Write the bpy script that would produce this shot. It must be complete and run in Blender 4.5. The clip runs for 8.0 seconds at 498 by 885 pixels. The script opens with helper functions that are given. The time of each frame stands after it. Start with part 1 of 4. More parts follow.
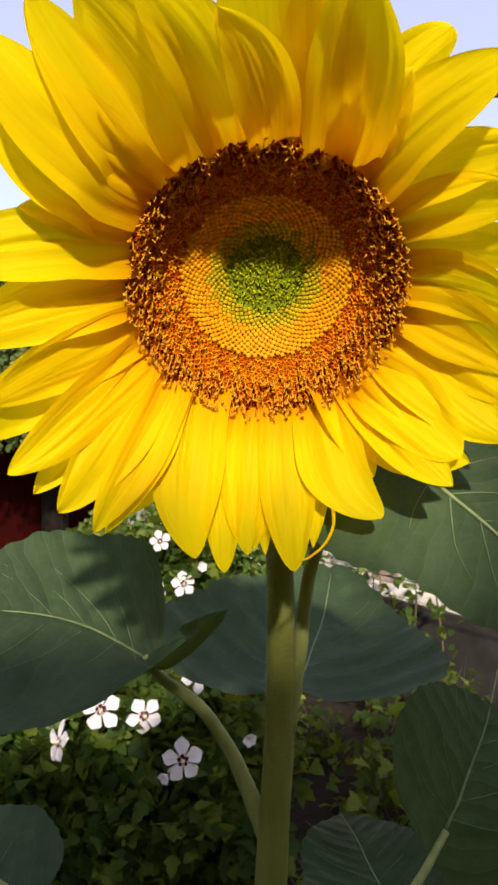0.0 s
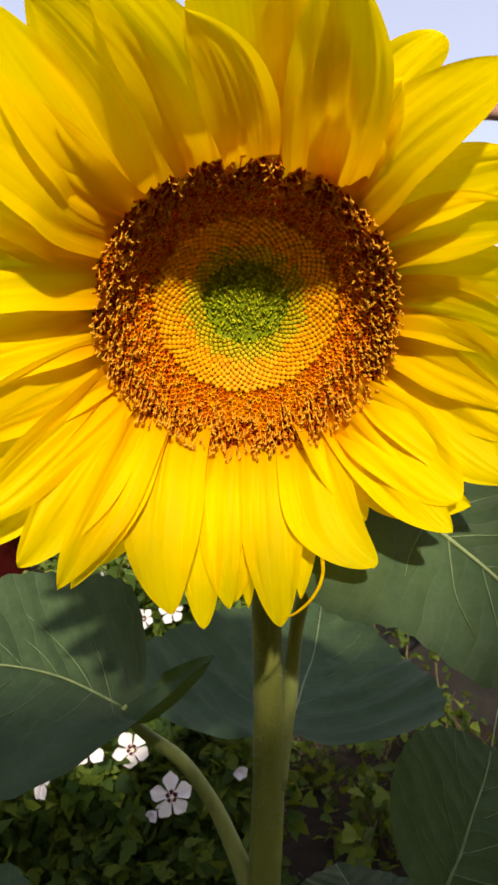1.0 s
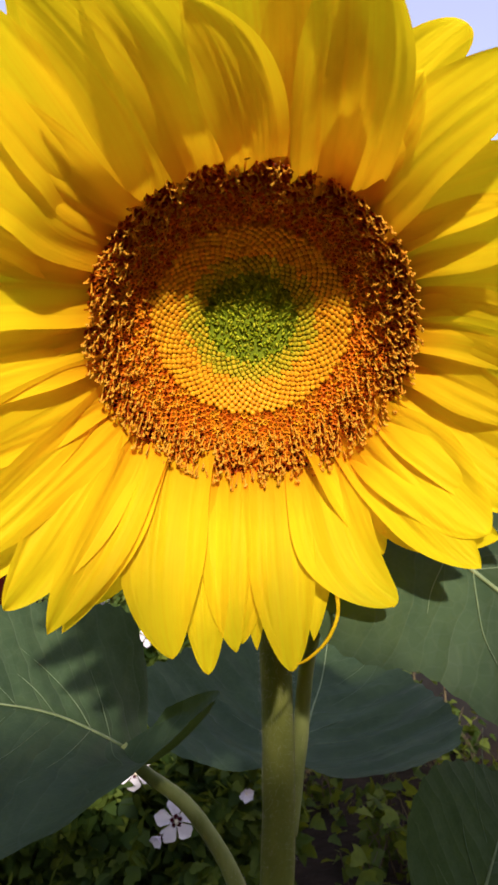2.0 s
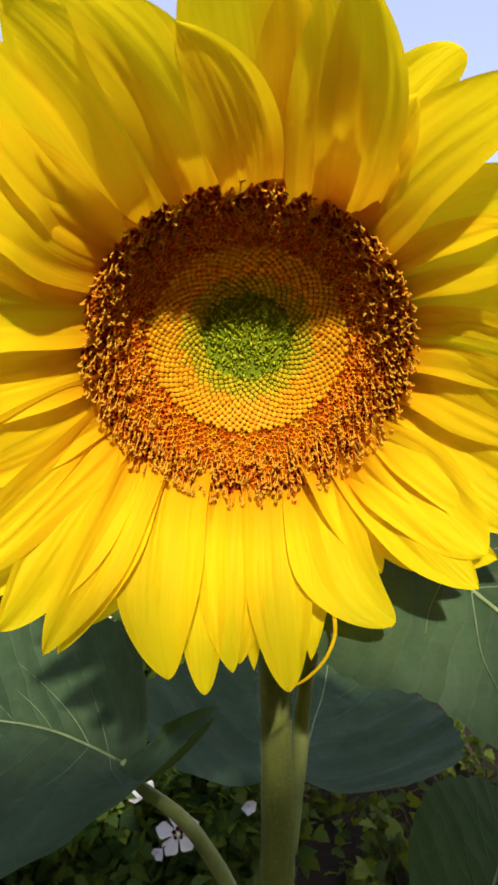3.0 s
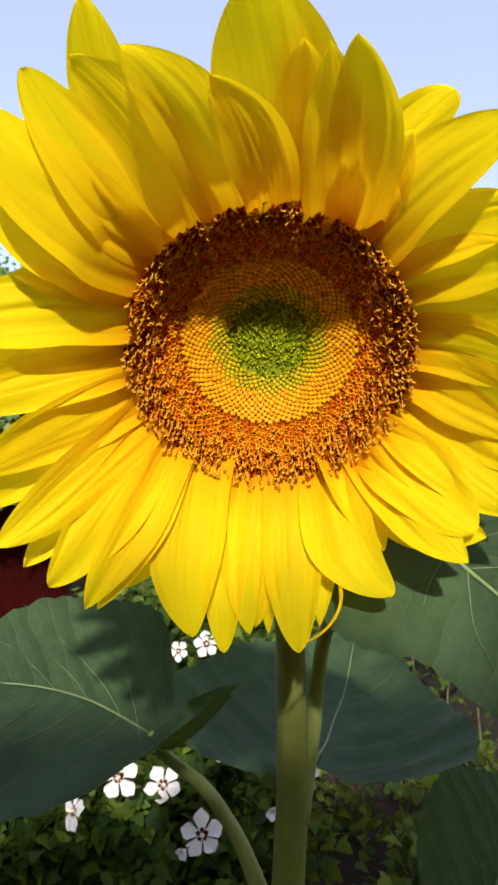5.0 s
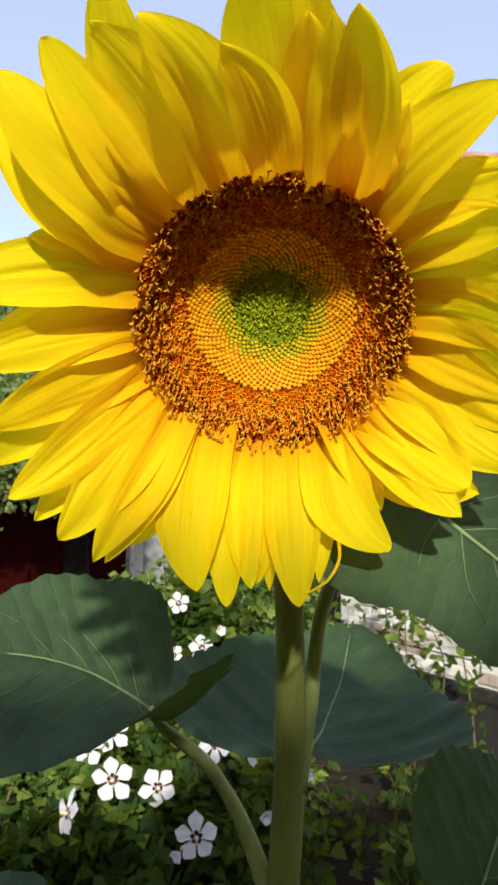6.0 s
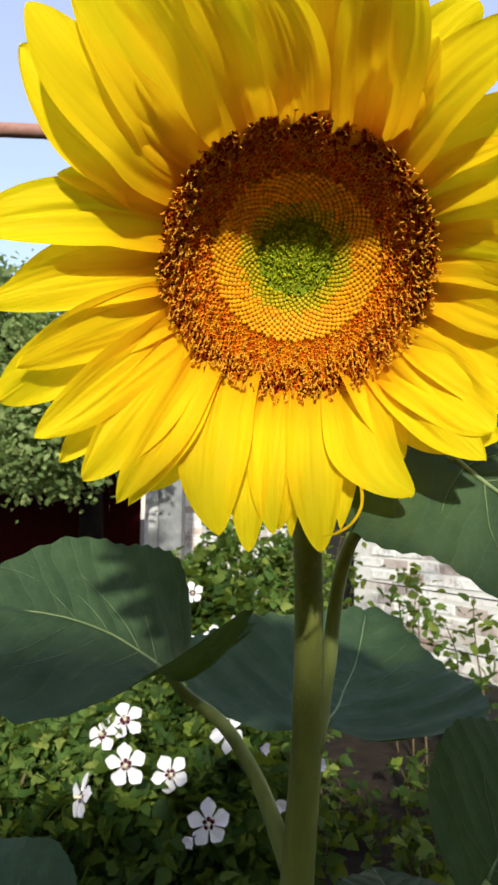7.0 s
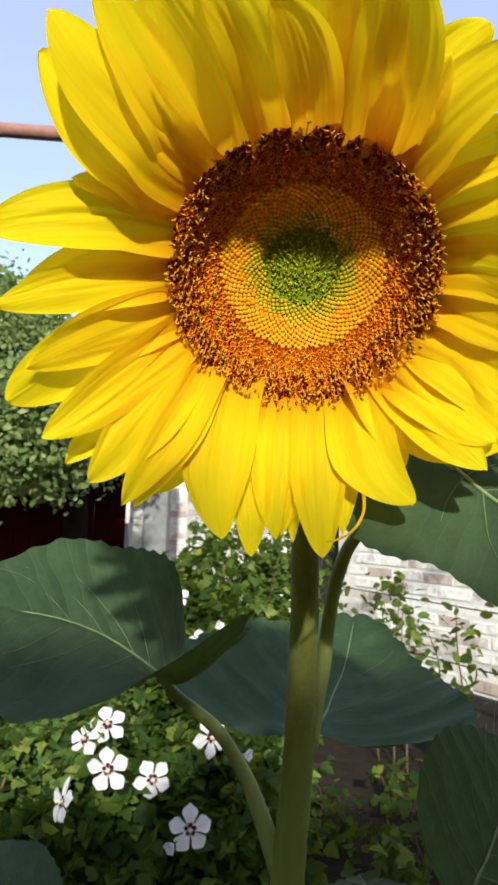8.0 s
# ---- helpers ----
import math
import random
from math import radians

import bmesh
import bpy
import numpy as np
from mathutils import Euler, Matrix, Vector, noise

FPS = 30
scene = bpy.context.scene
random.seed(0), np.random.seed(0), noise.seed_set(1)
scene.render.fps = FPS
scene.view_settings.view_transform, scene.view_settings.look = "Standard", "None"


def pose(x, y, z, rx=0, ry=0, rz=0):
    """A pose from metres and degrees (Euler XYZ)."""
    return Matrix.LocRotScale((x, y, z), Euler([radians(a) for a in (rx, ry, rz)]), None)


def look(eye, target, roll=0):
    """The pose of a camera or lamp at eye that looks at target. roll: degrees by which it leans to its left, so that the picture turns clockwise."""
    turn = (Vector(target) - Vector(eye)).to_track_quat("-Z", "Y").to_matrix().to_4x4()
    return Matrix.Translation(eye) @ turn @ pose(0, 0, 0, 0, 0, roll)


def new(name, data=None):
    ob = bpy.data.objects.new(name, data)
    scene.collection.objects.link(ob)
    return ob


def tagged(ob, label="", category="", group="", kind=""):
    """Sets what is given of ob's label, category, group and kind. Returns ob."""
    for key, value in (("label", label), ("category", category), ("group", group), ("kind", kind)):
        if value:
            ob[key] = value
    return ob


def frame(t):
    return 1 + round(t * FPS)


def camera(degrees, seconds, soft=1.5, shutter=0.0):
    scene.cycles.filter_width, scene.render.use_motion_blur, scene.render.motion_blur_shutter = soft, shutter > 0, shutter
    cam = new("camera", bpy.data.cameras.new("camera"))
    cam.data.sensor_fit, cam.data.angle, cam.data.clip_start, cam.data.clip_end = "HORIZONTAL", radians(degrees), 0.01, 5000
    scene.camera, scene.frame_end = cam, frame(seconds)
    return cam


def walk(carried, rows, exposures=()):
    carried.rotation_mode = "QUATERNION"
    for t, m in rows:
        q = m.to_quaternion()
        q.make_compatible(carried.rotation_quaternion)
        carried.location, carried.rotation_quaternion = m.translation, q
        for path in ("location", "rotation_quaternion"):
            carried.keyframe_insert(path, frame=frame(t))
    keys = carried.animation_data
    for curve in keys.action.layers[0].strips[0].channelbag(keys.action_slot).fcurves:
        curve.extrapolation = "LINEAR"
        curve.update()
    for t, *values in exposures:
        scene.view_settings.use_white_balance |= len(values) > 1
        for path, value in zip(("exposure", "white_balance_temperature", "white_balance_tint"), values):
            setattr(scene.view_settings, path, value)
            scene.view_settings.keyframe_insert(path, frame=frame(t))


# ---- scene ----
cam = camera(40.95, 8.0, 2.7)
cam.data.dof.use_dof = True
cam.data.dof.focus_distance = 0.36
cam.data.dof.aperture_fstop = 45.0
PATH = [
    (0, (-0.0100, 0.0133, 1.2976), (-0.0087, 2.0131, 1.3272), -0.73),
    (0.5, (-0.0100, 0.0284, 1.3044), (0.0147, 2.0269, 1.3784), -1.09),
    (1, (-0.0057, 0.0403, 1.3084), (0.0288, 2.0381, 1.3952), -1.38),
    (1.5, (-0.0042, 0.0515, 1.3116), (0.0362, 2.0479, 1.4232), -1.72),
    (2, (-0.0068, 0.0642, 1.3159), (0.0206, 2.0602, 1.4384), -1.86),
    (3.5, (-0.0017, 0.0638, 1.3210), (0.0039, 2.0580, 1.4726), -1.89),
    (4, (0.0001, 0.0549, 1.3176), (-0.0379, 2.0501, 1.4505), -1.64),
    (4.5, (0.0020, 0.0396, 1.3140), (-0.0391, 2.0335, 1.4643), -1.59),
    (4.7, (0.0029, 0.0351, 1.3110), (-0.0693, 2.0270, 1.4757), -0.74),
    (5.8, (0.0001, 0.0173, 1.2860), (-0.0853, 2.0011, 1.5254), 0.03),
    (6, (-0.0005, 0.0180, 1.2801), (-0.0706, 2.0036, 1.5090), -0.04),
    (6.5, (-0.0004, 0.0185, 1.2652), (-0.0521, 2.0042, 1.4978), 0.09),
    (7, (-0.0049, 0.0202, 1.2545), (-0.1163, 2.0043, 1.4807), 0.63),
    (7.5, (-0.0114, 0.0100, 1.2527), (-0.0654, 1.9958, 1.4845), 1.29),
    (8, (-0.0138, 0.0161, 1.2537), (-0.0831, 2.0000, 1.4974), 1.70),
]
# stops and white balance as the clip's own camera drifts
EXPOSURES = [(0.0, 0.4, 6500, 15), (1.0, 0.43, 6750, 12), (1.5, 0.43, 6750, 12), (2.0, 0.40, 6100, 22), (2.3, 0.40, 6100, 20), (3.3, 0.40, 6050, 8), (4.5, 0.43, 6100, 8), (6.0, 0.42, 6000, 6), (8.0, 0.41, 5850, 5)]
walk(cam, [(t, look(eye, target, roll)) for t, eye, target, roll in PATH], EXPOSURES)

# ---------------------------------------------------------------- light
SUN_EL, SUN_AZ = 27.0, 4.0      # degrees above the horizon; to the right of straight behind the viewer
world = bpy.data.worlds.new("sky")
scene.world = world
world.use_nodes = True
wn = world.node_tree
sky = wn.nodes.new("ShaderNodeTexSky")
sky.sky_type = "NISHITA"
sky.sun_disc = False
sky.sun_elevation = radians(SUN_EL)
sky.sun_rotation = radians(180 - SUN_AZ)
sky.altitude = 100
sky.dust_density = 1.0
sky.air_density = 1.6
sky.ozone_density = 1.6
haze = wn.nodes.new("ShaderNodeMix")      # thin high cloud all over the sky
haze.data_type = "RGBA"
haze.inputs[0].default_value = 0.5
haze.inputs[7].default_value = (2.5, 2.1, 2.6, 1)
wn.links.new(sky.outputs[0], haze.inputs[6])
wn.nodes["Background"].inputs[1].default_value = 0.235
wn.links.new(haze.outputs[2], wn.nodes["Background"].inputs[0])
lamp = bpy.data.lights.new("sun", "SUN")
lamp.energy = 5.0
lamp.angle = radians(2.0)
lamp.color = (1.0, 0.91, 0.74)
sun = new("sun", lamp)
to_sun = Vector((math.sin(radians(SUN_AZ)) * math.cos(radians(SUN_EL)), -math.cos(radians(SUN_AZ)) * math.cos(radians(SUN_EL)), math.sin(radians(SUN_EL))))
sun.matrix_world = look(to_sun * 30, (0, 0, 0))


# ---------------------------------------------------------------- materials
def material(name):
    m = bpy.data.materials.new(name)
    m.use_nodes = True
    nt = m.node_tree
    return m, nt, nt.nodes["Principled BSDF"]


def ramp(nt, source, stops):
    r = nt.nodes.new("ShaderNodeValToRGB")
    el = r.color_ramp.elements
    while len(el) < len(stops):
        el.new(0.5)
    for e, (p, col) in zip(el, stops):
        e.position = p
        e.color = (*col, 1)
    nt.links.new(source, r.inputs[0])
    return r.outputs[0]


def noise_tex(nt, scale, detail=4.0, coord="Object", stretch=None, rough=0.55):
    tc = nt.nodes.new("ShaderNodeTexCoord")
    n = nt.nodes.new("ShaderNodeTexNoise")
    n.inputs["Scale"].default_value = scale
    n.inputs["Detail"].default_value = detail
    n.inputs["Roughness"].default_value = rough
    if stretch:
        mp = nt.nodes.new("ShaderNodeMapping")
        mp.inputs["Scale"].default_value = stretch
        nt.links.new(tc.outputs[coord], mp.inputs[0])
        nt.links.new(mp.outputs[0], n.inputs["Vector"])
    else:
        nt.links.new(tc.outputs[coord], n.inputs["Vector"])
    return n.outputs["Fac"]


def mixed(nt, a, b, fac, mode="MIX"):
    x = nt.nodes.new("ShaderNodeMix")
    x.data_type = "RGBA"
    x.blend_type = mode
    for sock, v in ((x.inputs[6], a), (x.inputs[7], b)):
        if isinstance(v, tuple):
            sock.default_value = (*v, 1)
        else:
            nt.links.new(v, sock)
    if isinstance(fac, float):
        x.inputs[0].default_value = fac
    else:
        nt.links.new(fac, x.inputs[0])
    return x.outputs[2]


def bumped(nt, bsdf, height, strength, distance):
    b = nt.nodes.new("ShaderNodeBump")
    b.inputs["Strength"].default_value = strength
    b.inputs["Distance"].default_value = distance
    nt.links.new(height, b.inputs["Height"])
    nt.links.new(b.outputs[0], bsdf.inputs["Normal"])
    return b


def see_through(m, nt, bsdf, colour, share):
    """Lets a share of the light through a thin leaf or petal."""
    t = nt.nodes.new("ShaderNodeBsdfTranslucent")
    mix = nt.nodes.new("ShaderNodeMixShader")
    mix.inputs[0].default_value = share
    if isinstance(colour, tuple):
        t.inputs[0].default_value = (*colour, 1)
    else:
        nt.links.new(colour, t.inputs[0])
    nt.links.new(bsdf.outputs[0], mix.inputs[1])
    nt.links.new(t.outputs[0], mix.inputs[2])
    nt.links.new(mix.outputs[0], nt.nodes["Material Output"].inputs[0])


def value_of(nt, out):
    s = nt.nodes.new("ShaderNodeSeparateXYZ")
    nt.links.new(out, s.inputs[0])
    return s.outputs


def island_random(nt):
    return nt.nodes.new("ShaderNodeNewGeometry").outputs["Random Per Island"]


def object_random(nt):
    return nt.nodes.new("ShaderNodeObjectInfo").outputs["Random"]


def petal_material():
    m, nt, b = material("petal_yellow")
    uv = nt.nodes.new("ShaderNodeTexCoord").outputs["UV"]
    along = value_of(nt, uv)[1]
    col = ramp(nt, along, [(0.0, (0.84, 0.30, 0.0005)), (0.12, (0.92, 0.49, 0.0005)), (0.36, (0.95, 0.72, 0.0005)), (1.0, (0.95, 0.80, 0.001))])
    streak = noise_tex(nt, 1.0, 5, "UV", (22.0, 1.3, 1.0))
    col = mixed(nt, col, (0.92, 0.54, 0.0005), ramp(nt, streak, [(0.42, (0, 0, 0)), (0.75, (0.6, 0.6, 0.6))]))
    tint = mixed(nt, col, (0.95, 0.68, 0.0005), ramp(nt, object_random(nt), [(0.0, (0, 0, 0)), (1.0, (0.45, 0.45, 0.45))]))
    nt.links.new(tint, b.inputs["Base Color"])
    b.inputs["Roughness"].default_value = 0.5
    b.inputs["Specular IOR Level"].default_value = 0.04
    fine = bumped(nt, b, streak, 0.35, 0.0007)
    folds = noise_tex(nt, 1.0, 2, "UV", (6.0, 0.6, 1.0))
    broad = bumped(nt, b, folds, 0.5, 0.0020)
    nt.links.new(fine.outputs[0], broad.inputs["Normal"])
    see_through(m, nt, b, mixed(nt, tint, (0.93, 0.72, 0.0005), 0.45), 0.56)
    return m


def leaf_material(name, dark, light, through_colour, share=0.25, rough=0.5, scale=60.0):
    m, nt, b = material(name)
    n = noise_tex(nt, scale, 5)
    big = noise_tex(nt, scale * 0.14, 3)
    col = mixed(nt, dark, light, ramp(nt, n, [(0.3, (0, 0, 0)), (0.75, (1, 1, 1))]))
    col = mixed(nt, col, tuple(v * 0.6 for v in dark), ramp(nt, big, [(0.4, (0, 0, 0)), (0.8, (0.8, 0.8, 0.8))]))
    nt.links.new(col, b.inputs["Base Color"])
    b.inputs["Roughness"].default_value = rough
    b.inputs["Specular IOR Level"].default_value = 0.3
    tc = nt.nodes.new("ShaderNodeTexCoord")
    net = nt.nodes.new("ShaderNodeTexVoronoi")
    net.feature = "DISTANCE_TO_EDGE"
    net.inputs["Scale"].default_value = scale * 4.0
    nt.links.new(tc.outputs["Object"], net.inputs["Vector"])
    line = ramp(nt, net.outputs["Distance"], [(0.0, (1, 1, 1)), (0.09, (0, 0, 0))])
    col = mixed(nt, col, tuple(v * 1.7 for v in light), mixed(nt, (0.0, 0.0, 0.0), (0.10, 0.10, 0.10), line))
    nt.links.new(col, b.inputs["Base Color"])
    first = bumped(nt, b, n, 0.18, 0.002)
    second = bumped(nt, b, line, 0.10, 0.0004)
    nt.links.new(first.outputs[0], second.inputs["Normal"])
    see_through(m, nt, b, through_colour, share)
    return m


def blade_material(name, dark, light, pale, through_colour, share):
    """A large leaf: puckered between side veins that run from the midrib, with a fine net of veinlets."""
    m, nt, b = material(name)
    uv = value_of(nt, nt.nodes.new("ShaderNodeTexCoord").outputs["UV"])
    n = noise_tex(nt, 70.0, 5)
    big = noise_tex(nt, 11.0, 3)

    def calc(op, a, c=None):
        k = nt.nodes.new("ShaderNodeMath")
        k.operation = op
        for sock, v in zip(k.inputs, (a, c)):
            if v is None:
                continue
            if isinstance(v, float):
                sock.default_value = v
            else:
                nt.links.new(v, sock)
        return k.outputs[0]

    run = calc("SUBTRACT", calc("MULTIPLY", uv[0], 9.0), calc("MULTIPLY", calc("ABSOLUTE", uv[1]), 5.5))
    run = calc("ADD", run, calc("MULTIPLY", big, 2.6))
    saw = calc("ABSOLUTE", calc("SUBTRACT", calc("FRACT", run), 0.5))
    swell = calc("POWER", calc("MULTIPLY", saw, 2.0), 0.6)
    line = ramp(nt, saw, [(0.0, (1, 1, 1)), (0.05, (0, 0, 0))])
    net = nt.nodes.new("ShaderNodeTexVoronoi")
    net.feature = "DISTANCE_TO_EDGE"
    net.inputs["Scale"].default_value = 150.0
    nt.links.new(nt.nodes.new("ShaderNodeTexCoord").outputs["Object"], net.inputs["Vector"])
    mesh_line = ramp(nt, net.outputs["Distance"], [(0.0, (1, 1, 1)), (0.10, (0, 0, 0))])
    col = mixed(nt, dark, light, ramp(nt, n, [(0.3, (0, 0, 0)), (0.75, (1, 1, 1))]))
    col = mixed(nt, col, tuple(v * 0.65 for v in dark), ramp(nt, big, [(0.4, (0, 0, 0)), (0.75, (0.8, 0.8, 0.8))]))
    col = mixed(nt, col, pale, mixed(nt, (0.0, 0.0, 0.0), (0.08, 0.08, 0.08), mesh_line))
    col = mixed(nt, col, pale, mixed(nt, (0.0, 0.0, 0.0), (0.16, 0.16, 0.16), line))
    nt.links.new(col, b.inputs["Base Color"])
    b.inputs["Roughness"].default_value = 0.50
    b.inputs["Specular IOR Level"].default_value = 0.09
    first = bumped(nt, b, swell, 0.35, 0.003)
    second = bumped(nt, b, n, 0.25, 0.002)
    nt.links.new(first.outputs[0], second.inputs["Normal"])
    third = bumped(nt, b, mesh_line, 0.12, 0.0005)
    nt.links.new(second.outputs[0], third.inputs["Normal"])
    see_through(m, nt, b, through_colour, share)
    return m


def foliage_material(name, a, b_, c, through_colour):
    """Small leaves: every leaf has a tint of its own."""
    m, nt, b = material(name)
    r = island_random(nt)
    col = ramp(nt, r, [(0.0, a), (0.55, b_), (1.0, c)])
    n = noise_tex(nt, 45.0, 4)
    col = mixed(nt, col, tuple(v * 0.55 for v in a), ramp(nt, n, [(0.45, (0, 0, 0)), (0.8, (0.7, 0.7, 0.7))]))
    nt.links.new(col, b.inputs["Base Color"])
    b.inputs["Roughness"].default_value = 0.6
    b.inputs["Specular IOR Level"].default_value = 0.12
    see_through(m, nt, b, through_colour, 0.3)
    return m


def plain_material(name, a, b_, scale, rough, bump=0.3, dist=0.002, metal=0.0, stretch=None, gloss=0.2):
    m, nt, b = material(name)
    n = noise_tex(nt, scale, 6, "Object", stretch)
    big = noise_tex(nt, scale * 0.12, 3)
    col = mixed(nt, a, b_, ramp(nt, n, [(0.3, (0, 0, 0)), (0.7, (1, 1, 1))]))
    col = mixed(nt, col, tuple(v * 0.6 for v in a), ramp(nt, big, [(0.45, (0, 0, 0)), (0.75, (0.6, 0.6, 0.6))]))
    nt.links.new(col, b.inputs["Base Color"])
    b.inputs["Roughness"].default_value = rough
    b.inputs["Specular IOR Level"].default_value = gloss
    b.inputs["Metallic"].default_value = metal
    bumped(nt, b, n, bump, dist)
    return m


def piece_material(name, stops, rough=0.5, share=0.0, per_island=False, noise_scale=900.0, gloss=0.08):
    """Buds, florets, bricks: one tint a piece, and a fine grain."""
    m, nt, b = material(name)
    col = ramp(nt, island_random(nt) if per_island else object_random(nt), stops)
    n = noise_tex(nt, noise_scale, 3)
    col = mixed(nt, col, tuple(v * 0.5 for v in stops[0][1]), ramp(nt, n, [(0.4, (0, 0, 0)), (0.85, (0.6, 0.6, 0.6))]))
    nt.links.new(col, b.inputs["Base Color"])
    b.inputs["Roughness"].default_value = rough
    b.inputs["Specular IOR Level"].default_value = gloss
    if share:
        see_through(m, nt, b, col, share)
    return m


PETAL = petal_material()
LEAF = blade_material("sunflower_leaf_green", (0.032, 0.058, 0.026), (0.056, 0.090, 0.039), (0.12, 0.15, 0.085), (0.20, 0.29, 0.02), 0.11)
VEIN = plain_material("leaf_vein_pale", (0.16, 0.22, 0.09), (0.24, 0.29, 0.14), 200.0, 0.5)
VEIN_FINE = plain_material("leaf_vein_fine", (0.11, 0.16, 0.07), (0.16, 0.21, 0.10), 200.0, 0.55)
# Plinth colour carries the shade that lies along the wall foot.
PLINTH_SHADED = plain_material("plinth_shaded", (0.026, 0.023, 0.021), (0.046, 0.042, 0.038), 10.0, 0.8, 0.5, 0.006)
STEM = plain_material("stem_green", (0.15, 0.175, 0.036), (0.22, 0.235, 0.052), 120.0, 0.5, 0.5, 0.001, 0.0, (1, 1, 0.12))
PETIOLE = plain_material("petiole_pale_green", (0.22, 0.26, 0.075), (0.31, 0.35, 0.115), 120.0, 0.5, 0.4, 0.001, 0.0, (1, 1, 0.12))
HAIR = plain_material("stem_hair_pale", (0.5, 0.52, 0.35), (0.6, 0.6, 0.45), 200.0, 0.6)
RECEPTACLE = plain_material("receptacle_brown", (0.13, 0.028, 0.001), (0.20, 0.045, 0.001), 900.0, 0.7, 0.5, 0.001)
BRACT = leaf_material("bract_green", (0.025, 0.055, 0.010), (0.045, 0.085, 0.018), (0.12, 0.2, 0.02), 0.12)
BUD_GREEN = piece_material("bud_green", [(0.0, (0.22, 0.28, 0.003)), (0.6, (0.42, 0.46, 0.006)), (1.0, (0.62, 0.60, 0.02))], 0.5, 0.2, True)
BUD_GREEN_GAP_SHADE = plain_material("bud_green_gap_shade", (0.17, 0.22, 0.004), (0.24, 0.29, 0.006), 600.0, 0.7)
BUD_MID = piece_material("bud_green_yellow", [(0.0, (0.50, 0.40, 0.008)), (1.0, (0.68, 0.46, 0.008))], 0.45, 0.15)
BUD_MID_REST = piece_material("bud_green_yellow_mass", [(0.0, (0.50, 0.40, 0.008)), (1.0, (0.68, 0.46, 0.008))], 0.45, 0.15, True)
BUD_REST = piece_material("bud_yellow_orange_mass", [(0.0, (0.80, 0.31, 0.003)), (1.0, (0.88, 0.45, 0.006))], 0.4, 0.15, True)
BUD = piece_material("bud_yellow_orange", [(0.0, (0.80, 0.31, 0.003)), (1.0, (0.88, 0.45, 0.006))], 0.4, 0.15)
FLORET = piece_material("floret_orange", [(0.0, (0.74, 0.16, 0.001)), (0.5, (0.90, 0.29, 0.002)), (1.0, (0.95, 0.46, 0.004))], 0.5, 0.30, True)
FLORET_DARK = piece_material("floret_brown", [(0.0, (0.40, 0.062, 0.001)), (0.6, (0.64, 0.145, 0.001)), (1.0, (0.82, 0.28, 0.002))], 0.5, 0.22, True)
STIGMA = piece_material("stigma_yellow", [(0.0, (0.87, 0.38, 0.012)), (1.0, (0.93, 0.56, 0.05))], 0.45, 0.35)
STIGMAS = piece_material("stigma_yellow_mass", [(0.0, (0.87, 0.38, 0.012)), (1.0, (0.93, 0.56, 0.05))], 0.45, 0.35, True)
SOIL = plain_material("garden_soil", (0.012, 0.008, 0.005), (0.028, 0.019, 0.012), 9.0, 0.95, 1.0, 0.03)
WHITE_PETAL = piece_material("hibiscus_white", [(0.0, (0.78, 0.74, 0.78)), (1.0, (0.84, 0.80, 0.80))], 0.5, 0.25, False, 120.0)
CRIMSON = plain_material("hibiscus_eye_crimson", (0.035, 0.002, 0.006), (0.075, 0.004, 0.012), 300.0, 0.6)
STAMEN = plain_material("stamen_cream", (0.75, 0.68, 0.45), (0.80, 0.74, 0.55), 500.0, 0.6)
# Dark tints hold the bush's deep shade, the palest one its sunlit leaves.
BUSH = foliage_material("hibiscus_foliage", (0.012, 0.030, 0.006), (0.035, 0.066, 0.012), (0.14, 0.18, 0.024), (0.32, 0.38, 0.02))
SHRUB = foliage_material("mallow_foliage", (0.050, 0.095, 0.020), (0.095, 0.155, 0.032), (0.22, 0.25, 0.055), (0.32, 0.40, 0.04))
TREE = foliage_material("tree_foliage", (0.09, 0.14, 0.04), (0.16, 0.21, 0.07), (0.32, 0.36, 0.14), (0.28, 0.36, 0.07))
# Brown bark set much too dark on purpose: deep trunk shade in the colour.
BARK = plain_material("bark_brown_shaded", (0.009, 0.007, 0.006), (0.020, 0.015, 0.011), 30.0, 0.9, 0.9, 0.01, 0.0, (1, 1, 0.25), 0.03)
TWIG = plain_material("twig_tan", (0.09, 0.07, 0.035), (0.15, 0.115, 0.06), 60.0, 0.8)
# Maroon paint, taken down to near black for the tree's shade on it.
FENCE = plain_material("fence_maroon_shaded", (0.016, 0.0011, 0.0008), (0.027, 0.0020, 0.0014), 12.0, 0.8, 0.3, 0.003, 0.0, (6, 6, 0.5), 0.03)
CONCRETE = plain_material("concrete_grey", (0.17, 0.17, 0.18), (0.26, 0.26, 0.26), 14.0, 0.9, 0.6, 0.005)
WHITEWASH = plain_material("whitewashed_post", (0.42, 0.41, 0.40), (0.56, 0.55, 0.54), 18.0, 0.8, 0.5, 0.004)
MORTAR = plain_material("mortar_grey", (0.72, 0.68, 0.63), (0.82, 0.78, 0.73), 20.0, 0.95, 0.7, 0.005)
